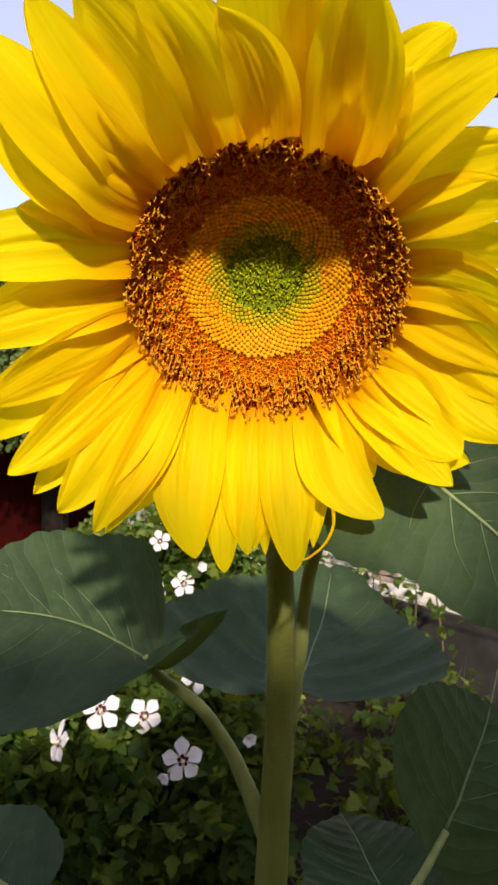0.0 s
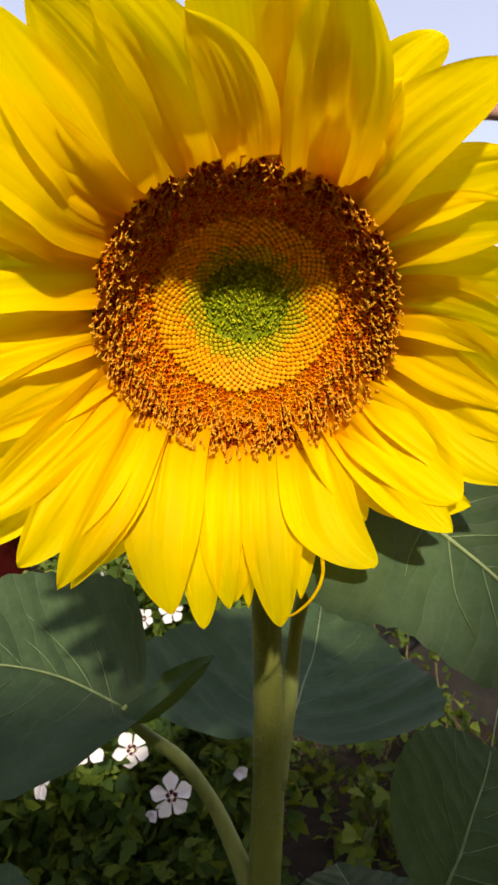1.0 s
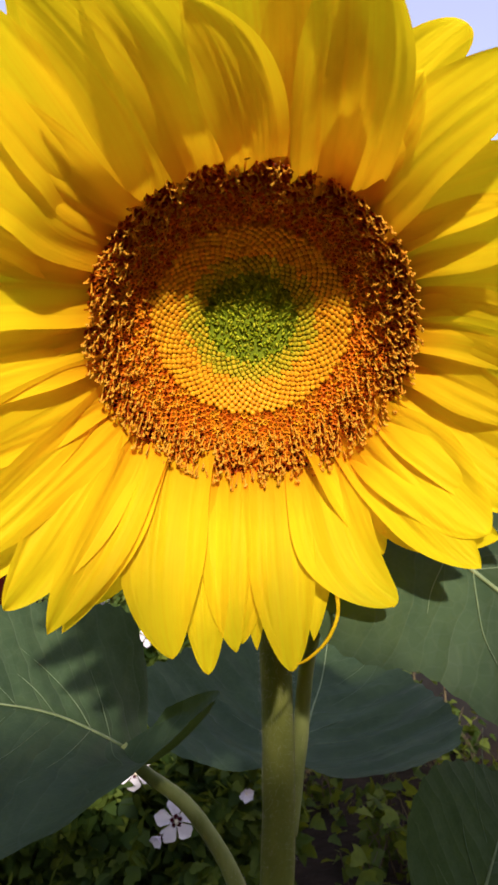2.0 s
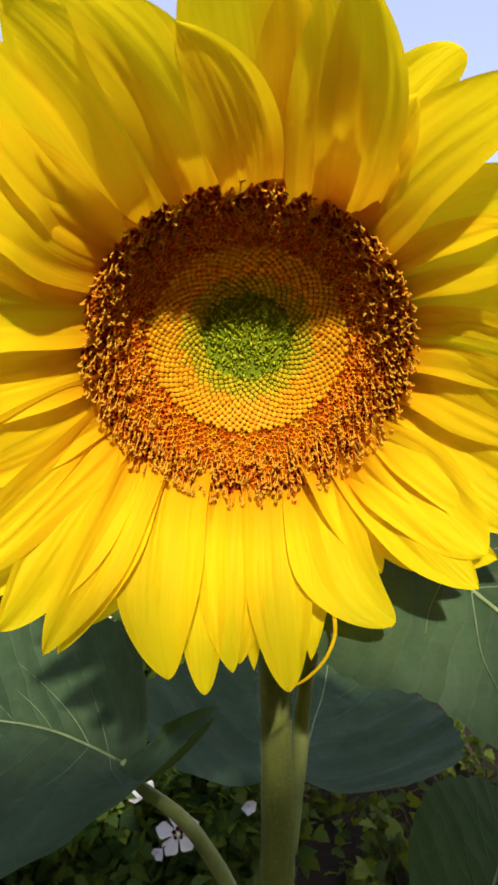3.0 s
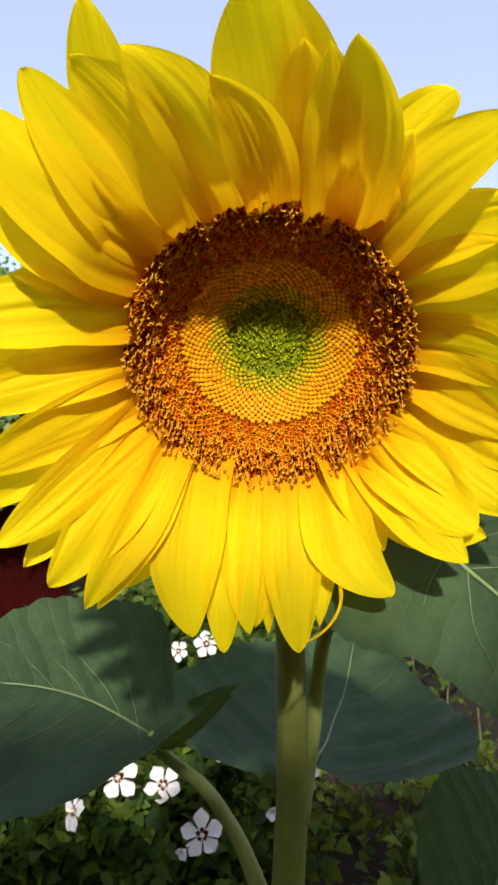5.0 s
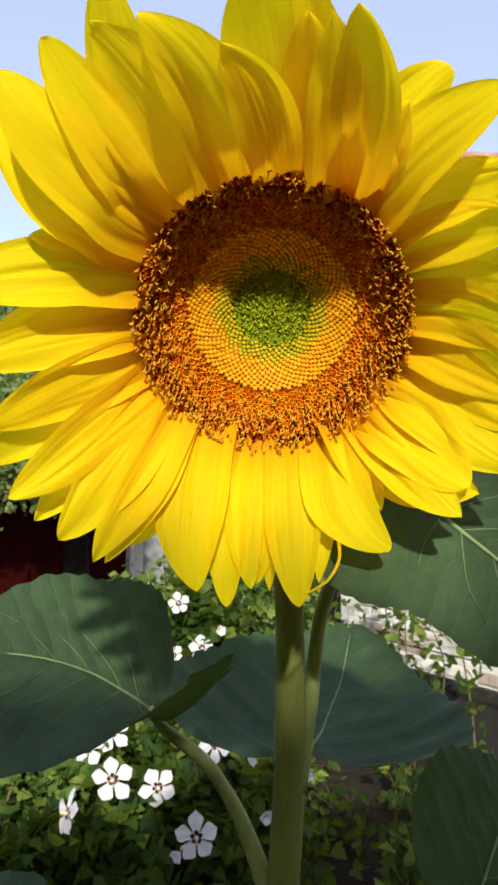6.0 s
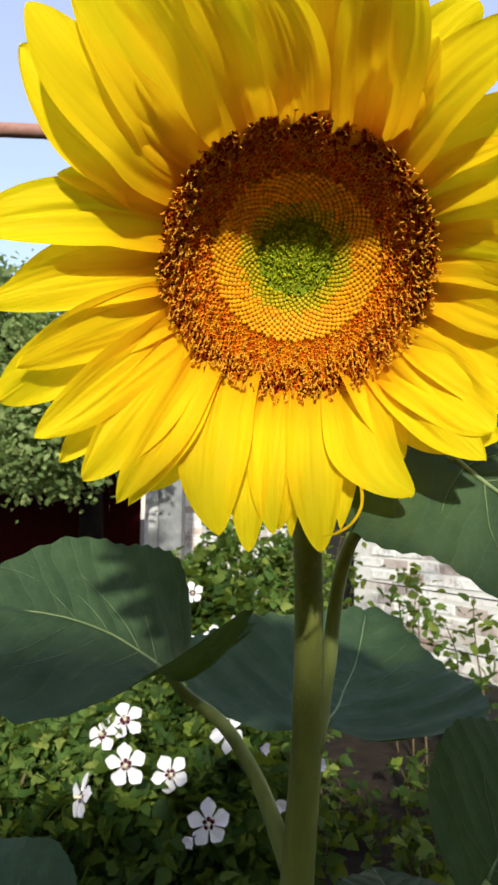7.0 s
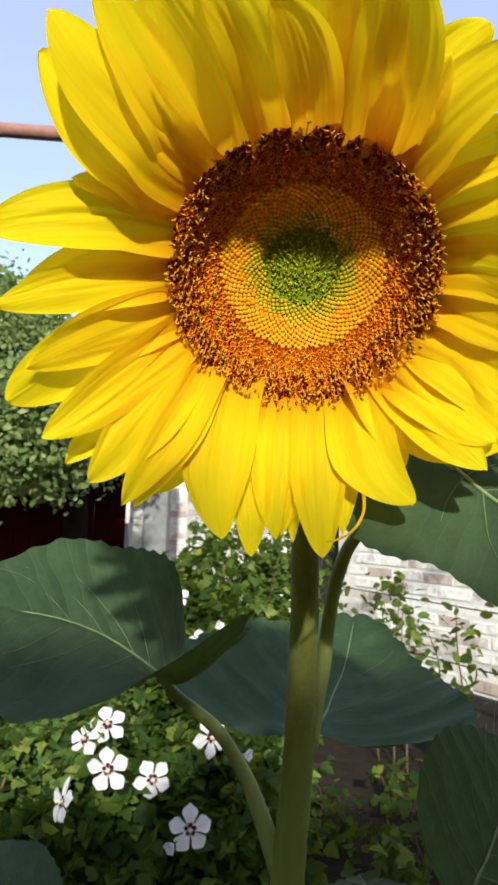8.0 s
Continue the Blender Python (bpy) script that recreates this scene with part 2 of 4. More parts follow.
def brick_material(name, per_island):
    """Old bricks under worn whitewash: a tint a brick, and larger patches where the wash has gone."""
    m, nt, b = material(name)
    tone = ramp(nt, island_random(nt) if per_island else object_random(nt), [(0.0, (0.40, 0.27, 0.22)), (0.14, (0.74, 0.66, 0.60)), (0.4, (0.86, 0.81, 0.76)), (1.0, (0.90, 0.87, 0.83))])
    geo = nt.nodes.new("ShaderNodeNewGeometry")
    n1 = nt.nodes.new("ShaderNodeTexNoise")
    n1.inputs["Scale"].default_value = 5.0
    n1.inputs["Detail"].default_value = 6
    n1.inputs["Roughness"].default_value = 0.7
    nt.links.new(geo.outputs["Position"], n1.inputs["Vector"])
    n2 = nt.nodes.new("ShaderNodeTexNoise")
    n2.inputs["Scale"].default_value = 26.0
    n2.inputs["Detail"].default_value = 5
    nt.links.new(geo.outputs["Position"], n2.inputs["Vector"])
    col = mixed(nt, tone, (0.30, 0.20, 0.17), ramp(nt, n1.outputs["Fac"], [(0.50, (0, 0, 0)), (0.64, (0.8, 0.8, 0.8))]))
    col = mixed(nt, col, (0.46, 0.44, 0.44), ramp(nt, n2.outputs["Fac"], [(0.5, (0, 0, 0)), (0.75, (0.7, 0.7, 0.7))]))
    nt.links.new(col, b.inputs["Base Color"])
    b.inputs["Roughness"].default_value = 0.9
    bumped(nt, b, n2.outputs["Fac"], 0.6, 0.006)
    return m


BRICK = brick_material("brick_whitewashed", False)
BRICKS = brick_material("brick_whitewashed_mass", True)
DOORWAY_DARK = plain_material("doorway_dark", (0.018, 0.016, 0.015), (0.030, 0.026, 0.023), 12.0, 0.7)
RUST = plain_material("rusty_pipe", (0.26, 0.12, 0.09), (0.40, 0.23, 0.19), 25.0, 0.7, 0.6, 0.002)
WIRE = plain_material("wire_dark", (0.05, 0.04, 0.04), (0.09, 0.07, 0.06), 40.0, 0.6, 0.2, 0.001, 0.5)
ROOFING = plain_material("roof_sheet_grey", (0.20, 0.19, 0.18), (0.28, 0.26, 0.25), 6.0, 0.8)


# ---------------------------------------------------------------- building blocks
def mesh_of(name, verts, faces, mat, smooth=True, uvs=None):
    me = bpy.data.meshes.new(name)
    me.from_pydata([tuple(v) for v in verts], [], faces)
    if uvs is not None:
        layer = me.uv_layers.new(name="UVMap")
        idx = np.empty(len(me.loops), dtype=np.int32)
        me.loops.foreach_get("vertex_index", idx)
        layer.data.foreach_set("uv", np.asarray(uvs, dtype=np.float32)[idx].ravel())
    me.materials.append(mat)
    if smooth:
        me.polygons.foreach_set("use_smooth", np.ones(len(me.polygons), dtype=bool))
    me.update()
    return me


def part(name, me, parent, label="", m=None):
    ob = new(name, me)
    if parent is not None:
        ob.parent = parent
    if m is not None:
        ob.matrix_basis = m
    if label:
        ob["label"] = label
    return ob


def thing(name, label, category, group="", kind="", at=(0, 0, 0), me=None):
    ob = new(name, me)
    ob.location = at
    return tagged(ob, label, category, group, kind)


def spline(points, n):
    """Points of a smooth curve (Catmull-Rom) through the given ones, with any number of columns."""
    p = np.array(points, float)
    p = np.vstack([2 * p[0] - p[1], p, 2 * p[-1] - p[-2]])
    out = []
    for u in np.linspace(0, len(p) - 3 - 1e-9, n):
        i = int(u)
        f = u - i
        a, b, c, d = p[i], p[i + 1], p[i + 2], p[i + 3]
        out.append(0.5 * ((2 * b) + (c - a) * f + (2 * a - 5 * b + 4 * c - d) * f * f + (3 * b - a - 3 * c + d) * f ** 3))
    return np.array(out)


def tube(points, n=16, sides=8, knobby=0.0, cap=True):
    """Verts and faces of a round stalk; rows of x, y, z, radius."""
    c = spline(points, n)
    verts, faces = [], []
    t = np.gradient(c[:, :3], axis=0)
    ref = np.array((0.31, 0.21, 0.93))
    for i in range(n):
        d = t[i] / np.linalg.norm(t[i])
        if abs(d @ ref) > 0.95:
            ref = np.array((0.9, 0.3, 0.1))
        a = np.cross(d, ref)
        a /= np.linalg.norm(a)
        b = np.cross(d, a)
        for k in range(sides):
            w = 2 * math.pi * k / sides
            r = c[i, 3] * (1 + knobby * math.sin(3 * w + i * 1.3) + knobby * random.uniform(-1, 1))
            verts.append(c[i, :3] + r * (math.cos(w) * a + math.sin(w) * b))
    for i in range(n - 1):
        for k in range(sides):
            k2 = (k + 1) % sides
            faces.append((i * sides + k, i * sides + k2, (i + 1) * sides + k2, (i + 1) * sides + k))
    if cap:
        faces.append(tuple(range(sides))[::-1])
        faces.append(tuple((n - 1) * sides + k for k in range(sides)))
    return verts, faces


def tube_mesh(name, points, mat, n=16, sides=8, knobby=0.0):
    v, f = tube(points, n, sides, knobby)
    return mesh_of(name, v, f, mat)


def gather(pieces):
    """Many (verts, faces) as one."""
    verts, faces = [], []
    for v, f in pieces:
        o = len(verts)
        verts.extend(v)
        faces.extend([tuple(i + o for i in q) for q in f])
    return verts, faces


def strewn(template, matrices):
    """One (verts, faces) with the template at every matrix; quick for thousands."""
    tv, tf = np.array(template[0], float), template[1]
    verts = np.concatenate([tv @ np.array(m.to_3x3()).T + np.array(m.translation) for m in matrices])
    n = len(tv)
    faces = [tuple(i + k * n for i in q) for k in range(len(matrices)) for q in tf]
    return verts, faces


def box_data(x0, x1, y0, y1, z0, z1, bevel=0.0):
    bm = bmesh.new()
    bmesh.ops.create_cube(bm, size=1.0)
    for v in bm.verts:
        v.co = Vector(((x0 + x1) / 2 + v.co.x * (x1 - x0), (y0 + y1) / 2 + v.co.y * (y1 - y0), (z0 + z1) / 2 + v.co.z * (z1 - z0)))
    if bevel:
        bmesh.ops.bevel(bm, geom=list(bm.edges), offset=bevel, segments=2, affect="EDGES")
    bm.verts.index_update()
    out = [tuple(v.co) for v in bm.verts], [tuple(v.index for v in f.verts) for f in bm.faces]
    bm.free()
    return out


def turned(place, d, up, scale=1.0, spin=0.0):
    """A matrix at place whose z points along d and whose x lies across up."""
    z = Vector(d).normalized()
    x = Vector(up).cross(z)
    if x.length < 1e-4:
        x = Vector((1, 0, 0)).cross(z)
    x.normalize()
    y = z.cross(x)
    m = Matrix((x, y, z)).transposed().to_4x4()
    s = scale if isinstance(scale, tuple) else (scale, scale, scale)
    return Matrix.Translation(place) @ m @ Matrix.Rotation(spin, 4, "Z") @ Matrix.Diagonal((*s, 1))


# ---------------------------------------------------------------- sunflower: head
HEAD = Vector((-0.0004, 0.3498, 1.3884))
FACING = -Vector((0.0, 1.0, 0.675)).normalized()      # the way the disc looks: to the viewer and down
UPWARD = (Vector((0, 0, 1)) - FACING * FACING.z).normalized()
ACROSS = UPWARD.cross(FACING)
if ACROSS.x < 0:
    ACROSS = -ACROSS
BOWL, RIM = 5.7, 0.0664


def radial(deg):
    return ACROSS * math.cos(radians(deg)) + UPWARD * math.sin(radians(deg))


def on_disc(r, deg, h=0.0):
    return HEAD + radial(deg) * r + FACING * (BOWL * r * r + h)


def disc_normal(r, deg):
    return (FACING - radial(deg) * (2 * BOWL * r)).normalized()


sunflower = thing("sunflower", "tall blooming sunflower with a nodding yellow head and broad green leaves", "sunflower", at=(0.0, 0.55, 0.0))
BACK = Matrix.Translation(-sunflower.location)      # parts are given in world places


def of_plant(name, me, label="", parent=None):
    ob = part(name, me, parent or sunflower, label)
    if parent is None:
        ob.matrix_basis = BACK
    return ob


def receptacle():
    verts, faces, rings, seg = [], [], [0.0, 0.008, 0.017, 0.026, 0.035, 0.043, 0.052, 0.060, 0.064, 0.0655, 0.064, 0.054, 0.03, 0.014], 64
    for i, r in enumerate(rings):
        for k in range(seg):
            deg = 360 * k / seg
            if i <= 9:
                p = on_disc(r, deg, -0.0008)
            else:
                p = HEAD + radial(deg) * r + FACING * (BOWL * 0.0655 ** 2 - (0.010, 0.024, 0.034, 0.040)[i - 10])
            verts.append(p)
    for i in range(len(rings) - 1):
        for k in range(seg):
            k2 = (k + 1) % seg
            faces.append((i * seg + k, (i + 1) * seg + k, (i + 1) * seg + k2, i * seg + k2))
    faces.append(tuple((len(rings) - 1) * seg + k for k in range(seg)))
    return mesh_of("flower_head", verts, faces, RECEPTACLE)


head = of_plant("flower_head", receptacle(), "brown bowl-shaped seed disc with green centre")


def petal(deg, length, swing, lean, width, layer, bend=0.05, cup=0.2, twist=0.0, arc=0.0, bulge=0.0, point=0.7, curl=0.0):
    """A ray petal: its angle round the disc, length, sideways swing, forward lean, width, layer behind the front one, bow, cup, twist,
    sideways arc, bulge of one side near the end, bluntness of the tip and backward curl. Creases run down its length."""
    rb = 0.0645
    base = HEAD + radial(deg) * rb + FACING * (BOWL * rb * rb - 0.003 - 0.004 * layer)
    d = (radial(deg + swing) * math.cos(radians(lean)) + FACING * math.sin(radians(lean))).normalized()
    q = (FACING * math.cos(radians(lean)) - radial(deg + swing) * math.sin(radians(lean))).normalized()
    side = d.cross(q).normalized()
    flat_side, flat_q = side, q
    nu, nv = 34, 36
    ph = random.uniform(0, 6.28)
    rip = min(1.0, width / 0.020) * min(1.0, length / 0.05)
    creases = [(random.uniform(-0.85, 0.85), random.uniform(0.05, 0.13), random.uniform(0.4, 1.0), random.uniform(0.45, 1.0)) for _ in range(max(2, round(width / 0.0042)))]
    verts, uvs, faces = [], [], []
    for i in range(nu + 1):
        s = 1 - (1 - i / nu) ** 1.5
        tw = radians(twist) * min(1.0, 0.25 + 1.9 * s)
        side, q = flat_side * math.cos(tw) + flat_q * math.sin(tw), flat_q * math.cos(tw) - flat_side * math.sin(tw)
        rise = min(1.0, s / 0.45)
        w = width * 0.5 * (0.86 + 0.14 * (rise * rise * (3 - 2 * rise))) * max(0.0, 1 - max(0.0, (s - 0.42) / 0.58) ** 2.1) ** point
        w = max(w, 0.0002)
        for j in range(nv + 1):
            v = 2 * j / nv - 1
            fade = min(1.0, 0.45 + 3 * s) * min(1.0, (1.02 - s) * 3.0)
            z = bend * length * 4 * s * (1 - s) + cup * w * (v * v) * (1.5 - 1.1 * s)
            for c, cw, depth, reach in creases:
                k = (v - c - 0.10 * math.sin(3 * s + ph + 9 * c)) / cw
                if abs(k) < 3:
                    z -= rip * 0.0007 * depth * fade * math.exp(-k * k) * (1 if s < reach else max(0.0, 1 - (s - reach) * 5))
            z += rip * 0.0010 * fade * math.sin(v * 4.4 + ph + 0.8 * math.sin(s * 3 + ph))
            z += rip * 0.0012 * math.sin(s * 7 + ph) * v * fade
            z += rip * 0.0010 * s * math.sin(ph * 3 + s * 4 + v * 2.0)
            z -= curl * length * max(0, s - 0.6) ** 2 * 4
            x = w * v * (1 + 0.025 * math.sin(s * 11 + ph * (2 if v > 0 else 3)))
            x += arc * 4 * s * (1 - s) + bulge * width * 1.3 * s ** 3 * (1 - s)
            verts.append(base + d * (length * s) + side * x + q * z)
            uvs.append(((v * w / 0.03) + 0.5 + ph, s))
    for i in range(nu):
        for j in range(nv):
            a = i * (nv + 1) + j
            faces.append((a, a + 1, a + nv + 2, a + nv + 1))
    me = mesh_of("petal", verts, faces, PETAL, True, uvs)
    return part("petal", me, head)


# going round the disc, clockwise from the top
random.seed(12)
petal(119.5, 0.0848, -3.7, 33.0, 0.0302, 0.3, 0.09, 0.1, -8, 0.0063, 0.5, 0.63, 0)
petal(102.8, 0.0804, 15.3, 34.0, 0.0325, -0.3, 0.09, 0.12, -4, 0.0056, 0.5, 0.68, 0)
petal(87.8, 0.0635, 25.0, 33.0, 0.0262, -0.9, 0.09, 0.12, 0, 0.0040, 0.4, 0.73, 0)
petal(132.8, 0.0981, -31.5, 19.0, 0.0312, 2.4, 0.03, 0.1, -8, -0.0045, 0, 0.68, 0)
petal(83.2, 0.0854, 14.6, 24.0, 0.0531, 1.2, 0.03, 0.08, 0, 0.0030, 0.1, 0.63, 0)
petal(74.2, 0.0755, 20.4, 21.0, 0.0299, 1.8, 0.03, 0.08, 0, 0.0019, 0, 0.73, 0)
petal(66.8, 0.0765, 27.1, 36.0, 0.0258, -0.1, 0.05, 0.12, 0, 0.0018, 0.2, 0.84, 0)
petal(57.2, 0.0839, 37.2, 35.0, 0.0279, -0.3, 0.05, 0.12, 8, 0.0036, 0.1, 0.65, 0)
petal(53.5, 0.0646, 3.7, 8.0, 0.0271, 2.2, 0.06, 0.1, 0, -0.0094, 0.1, 0.42, 0.03)
petal(47.2, 0.0785, 1.2, 30.0, 0.0326, 0.2, 0.07, 0.2, 38, -0.0026, -0.2, 0.73, 0)
petal(37.8, 0.0693, -8.0, 34.1, 0.0268, 0.6, 0.07, 0.2, 24, -0.0036, 0, 0.73, 0)
petal(28.2, 0.0658, -5.2, 38.1, 0.0251, 0, 0.07, 0.2, 12, -0.0037, 0, 0.79, 0)
petal(15.2, 0.0633, -2.4, 40.0, 0.0281, 0.7, 0.06, 0.2, 6, -0.0044, 0, 0.79, 0)
petal(4.2, 0.0646, -8.0, 42.1, 0.0300, 0, 0.06, 0.2, 0, -0.0058, 0, 0.79, 0)
petal(351.0, 0.0726, -5.8, 45.0, 0.0322, 0.6, 0.06, 0.2, 0, -0.0062, 0, 0.79, 0)
petal(344.2, 0.0791, -5.3, 47.0, 0.0310, 1.6, 0.06, 0.2, 0, -0.0038, 0, 0.79, 0)
petal(335.0, 0.0816, -1.4, 46.0, 0.0373, 0.2, 0.06, 0.2, 22, -0.0001, 0.2, 0.79, 0)
petal(317.0, 0.0718, 20.2, 53.1, 0.0373, -0.3, 0.07, 0.12, 22, -0.0031, 0.1, 0.63, 0)
petal(312.8, 0.0781, 15.9, 54.0, 0.0290, -0.7, 0.06, 0.15, 20, 0.0006, 0.3, 0.73, 0)
petal(312.2, 0.0807, 28.7, 50.1, 0.0368, 1.2, 0.05, 0.2, 10, 0.0087, 0.3, 0.73, 0)
petal(300.8, 0.0560, 2.8, 50.0, 0.0210, 1, 0.1, 0.8, 18, 0.0013, 0, 0.73, 0)
petal(296.0, 0.0748, 8.7, 55.0, 0.0342, -0.2, 0.06, 0.15, 16, 0.0070, 0.75, 0.53, 0)
petal(278.5, 0.0895, -6.2, 52.1, 0.0280, 0, 0.07, 0.2, 0, 0.0007, 0.05, 0.63, 0)
petal(288.0, 0.0820, -15.8, 50.1, 0.0156, 1, 0.05, 0.2, 0, -0.0034, 0, 0.79, 0)
petal(268.5, 0.0797, -5.9, 51.1, 0.0163, 0.7, 0.06, 0.25, 0, -0.0018, -0.3, 0.63, 0)
petal(269.5, 0.0847, -0.9, 49.1, 0.0138, 1.6, 0.05, 0.2, 0, 0.0002, 0.2, 0.79, 0)
petal(261.0, 0.0806, 8.2, 52.1, 0.0209, -0.2, 0.07, 0.25, 0, 0.0030, 0.2, 0.68, 0)
petal(250.2, 0.0938, 19.3, 51.0, 0.0222, 0.8, 0.06, 0.2, 0, 0.0010, 0, 0.58, 0)
petal(239.2, 0.0885, 27.2, 51.0, 0.0359, 0, 0.07, 0.2, 0, 0.0038, 0.45, 0.68, 0)
petal(232.8, 0.0821, -1.0, 46.0, 0.0360, 1.6, 0.05, 0.15, 0, -0.0009, 0, 0.63, 0)
petal(223.5, 0.0921, 9.4, 50.1, 0.0255, -0.3, 0.07, 0.2, 0, -0.0011, 0.2, 0.79, 0)
petal(226.8, 0.0907, 7.9, 49.6, 0.0229, 0.2, 0.06, 0.2, 0, -0.0002, -0.1, 0.84, 0)
petal(216.8, 0.0941, 5.8, 48.5, 0.0315, 0.3, 0.07, 0.2, 0, 0.0010, -0.25, 0.63, 0)
petal(207.2, 0.0955, -0.4, 46.5, 0.0291, 0, 0.07, 0.2, 0, 0.0012, -0.1, 0.73, 0)
petal(210.8, 0.0962, 7.2, 44.0, 0.0259, 1.2, 0.05, 0.2, 0, -0.0000, 0.1, 0.73, 0)
petal(197.0, 0.0863, -7.0, 44.0, 0.0304, 0.1, 0.07, 0.25, 0, 0.0037, 0.2, 0.79, 0)
petal(201.2, 0.0998, -4.9, 40.0, 0.0381, 0.9, 0.05, 0.2, 0, 0.0044, 0.2, 0.58, 0)
petal(181.8, 0.0885, 0.1, 36.0, 0.0244, 0, 0.1, 0.25, -26, -0.0004, 0.15, 0.79, 0)
petal(172.5, 0.0817, 17.3, 31.1, 0.0256, 0.9, 0.07, 0.2, -14, 0.0037, -0.2, 0.79, 0)
petal(161.0, 0.0888, 14.4, 29.0, 0.0323, 0.2, 0.1, 0.2, -30, 0.0012, 0.2, 0.58, 0)
petal(153.2, 0.0566, 6.5, 32.1, 0.0197, 0.6, 0.06, 0.25, -20, 0.0005, 0, 0.79, 0)
petal(140.5, 0.0903, -11.1, 21.1, 0.0389, -0.2, 0.09, 0.25, -36, -0.0075, -0.3, 0.63, 0)
petal(147.2, 0.0879, -12.6, 21.0, 0.0354, 2.2, 0.09, 0.25, -36, -0.0124, -0.3, 0.58, 0)
petal(138.0, 0.0889, -21.2, 21.1, 0.0341, 1.3, 0.09, 0.2, -36, -0.0035, -0.25, 0.63, 0)
petal(54.2, 0.0502, 13.9, 29.0, 0.0227, 0.7, 0.04, 0.1, 10, -0.0003, 0, 0.79, 0)
petal(74.5, 0.0694, 18.7, 29.1, 0.0298, 1, 0.04, 0.1, 0, 0.0005, 0, 0.79, 0)
# a rolled petal edge that has come loose and hangs in a bow
curl_v, curl_f = tube([(0.0262, 0.356, 1.2860, 0.0009), (0.0297, 0.349, 1.2775, 0.0009), (0.0308, 0.339, 1.2690, 0.0009), (0.0306, 0.339, 1.2605, 0.0008), (0.0257, 0.334, 1.2528, 0.0007), (0.0178, 0.326, 1.2482, 0.0006), (0.0120, 0.320, 1.2472, 0.0004)], 26, 8)
part("petal", mesh_of("petal", curl_v, curl_f, PETAL, True, [(0.5, 0.55)] * len(curl_v)), head, "thin rolled petal strip hanging in a bow")

# short petals that close the row behind the upper ones
for deg in (64, 100, 112):
    petal(deg, 0.022, 4.0, 33, 0.026, 0.9, 0.02, 0.1)
for deg in (78, 86, 93):
    petal(deg, 0.018, 0.0, 30, 0.024, 0.9, 0.0, 0.05)


# green bracts behind the petals
def bract_mesh():
    verts, faces = [], []
    for i in range(7):
        s = i / 6
        w = 0.011 * (1 - s ** 1.6) + 0.0004
        for v in (-1, 0, 1):
            verts.append((w * v, 0.0485 * s, 0.004 * s * s * 3 - 0.002 * (1 - abs(v))))
    for i in range(6):
        for j in range(2):
            a = i * 3 + j
            faces.append((a, a + 1, a + 4, a + 3))
    return mesh_of("bract", verts, faces, BRACT)


bract = bract_mesh()
for k in range(22):
    deg = k * 360 / 22 + random.uniform(-5, 5)
    d = (radial(deg) + FACING * random.uniform(-0.25, 0.15)).normalized()
    x = d.cross(FACING).normalized()
    z = x.cross(d)
    m = Matrix((x, d, z)).transposed().to_4x4()
    m.translation = HEAD + radial(deg) * 0.061 + FACING * 0.008
    part("bract", bract, head, "", m)


# the disc: buds in spirals round a green middle, open florets outside
def bud_data(w, h):
    """A square bud with a rounded, slightly domed top."""
    rings = ((0.0, 0.92), (0.70, 1.0), (0.93, 0.84), (1.0, 0.48))
    verts, faces = [], []
    for z, f in rings:
        for k in range(8):
            a = math.pi / 4 * k
            r = w * f * (1.06 if k % 2 else 0.84)
            verts.append((r * math.cos(a), r * math.sin(a), z * h))
    for i in range(3):
        for k in range(8):
            faces.append((i * 8 + k, i * 8 + (k + 1) % 8, i * 8 + 8 + (k + 1) % 8, i * 8 + 8 + k))
    faces.append(tuple(24 + k for k in range(8)))
    return verts, faces


def scale_data(w, h):
    """A small pointed green scale, bent over at its tip."""
    verts, faces = [], []
    for i in range(5):
        s = i / 4
        a = w * (0.7 + 0.6 * s) * (1 - s ** 2.5) + 0.00004
        for k, (cx_, cy_) in enumerate(((-1, 0), (0, -0.5), (1, 0), (0, 0.5))):
            verts.append((a * cx_, a * cy_ + 0.5 * h * s * s, h * s))
    for i in range(4):
        for k in range(4):
            faces.append((i * 4 + k, i * 4 + (k + 1) % 4, i * 4 + 4 + (k + 1) % 4, i * 4 + 4 + k))
    return verts, faces


def floret_data(w, h):
    """An open floret: a tube that flares into five pointed lobes."""
    verts, faces = [], []
    for z, f in ((0.0, 0.62), (0.6, 0.7), (0.85, 1.0)):
        for k in range(5):
            a = 2 * math.pi * k / 5
            verts.append((w * f * math.cos(a), w * f * math.sin(a), z * h))
    for i in range(2):
        for k in range(5):
            faces.append((i * 5 + k, i * 5 + (k + 1) % 5, i * 5 + 5 + (k + 1) % 5, i * 5 + 5 + k))
    for k in range(5):
        a = 2 * math.pi * (k + 0.5) / 5
        verts.append((w * 1.55 * math.cos(a), w * 1.55 * math.sin(a), h))
        faces.append((10 + k, 10 + (k + 1) % 5, 15 + k))
    faces.append((5, 6, 7, 8, 9))
    return verts, faces


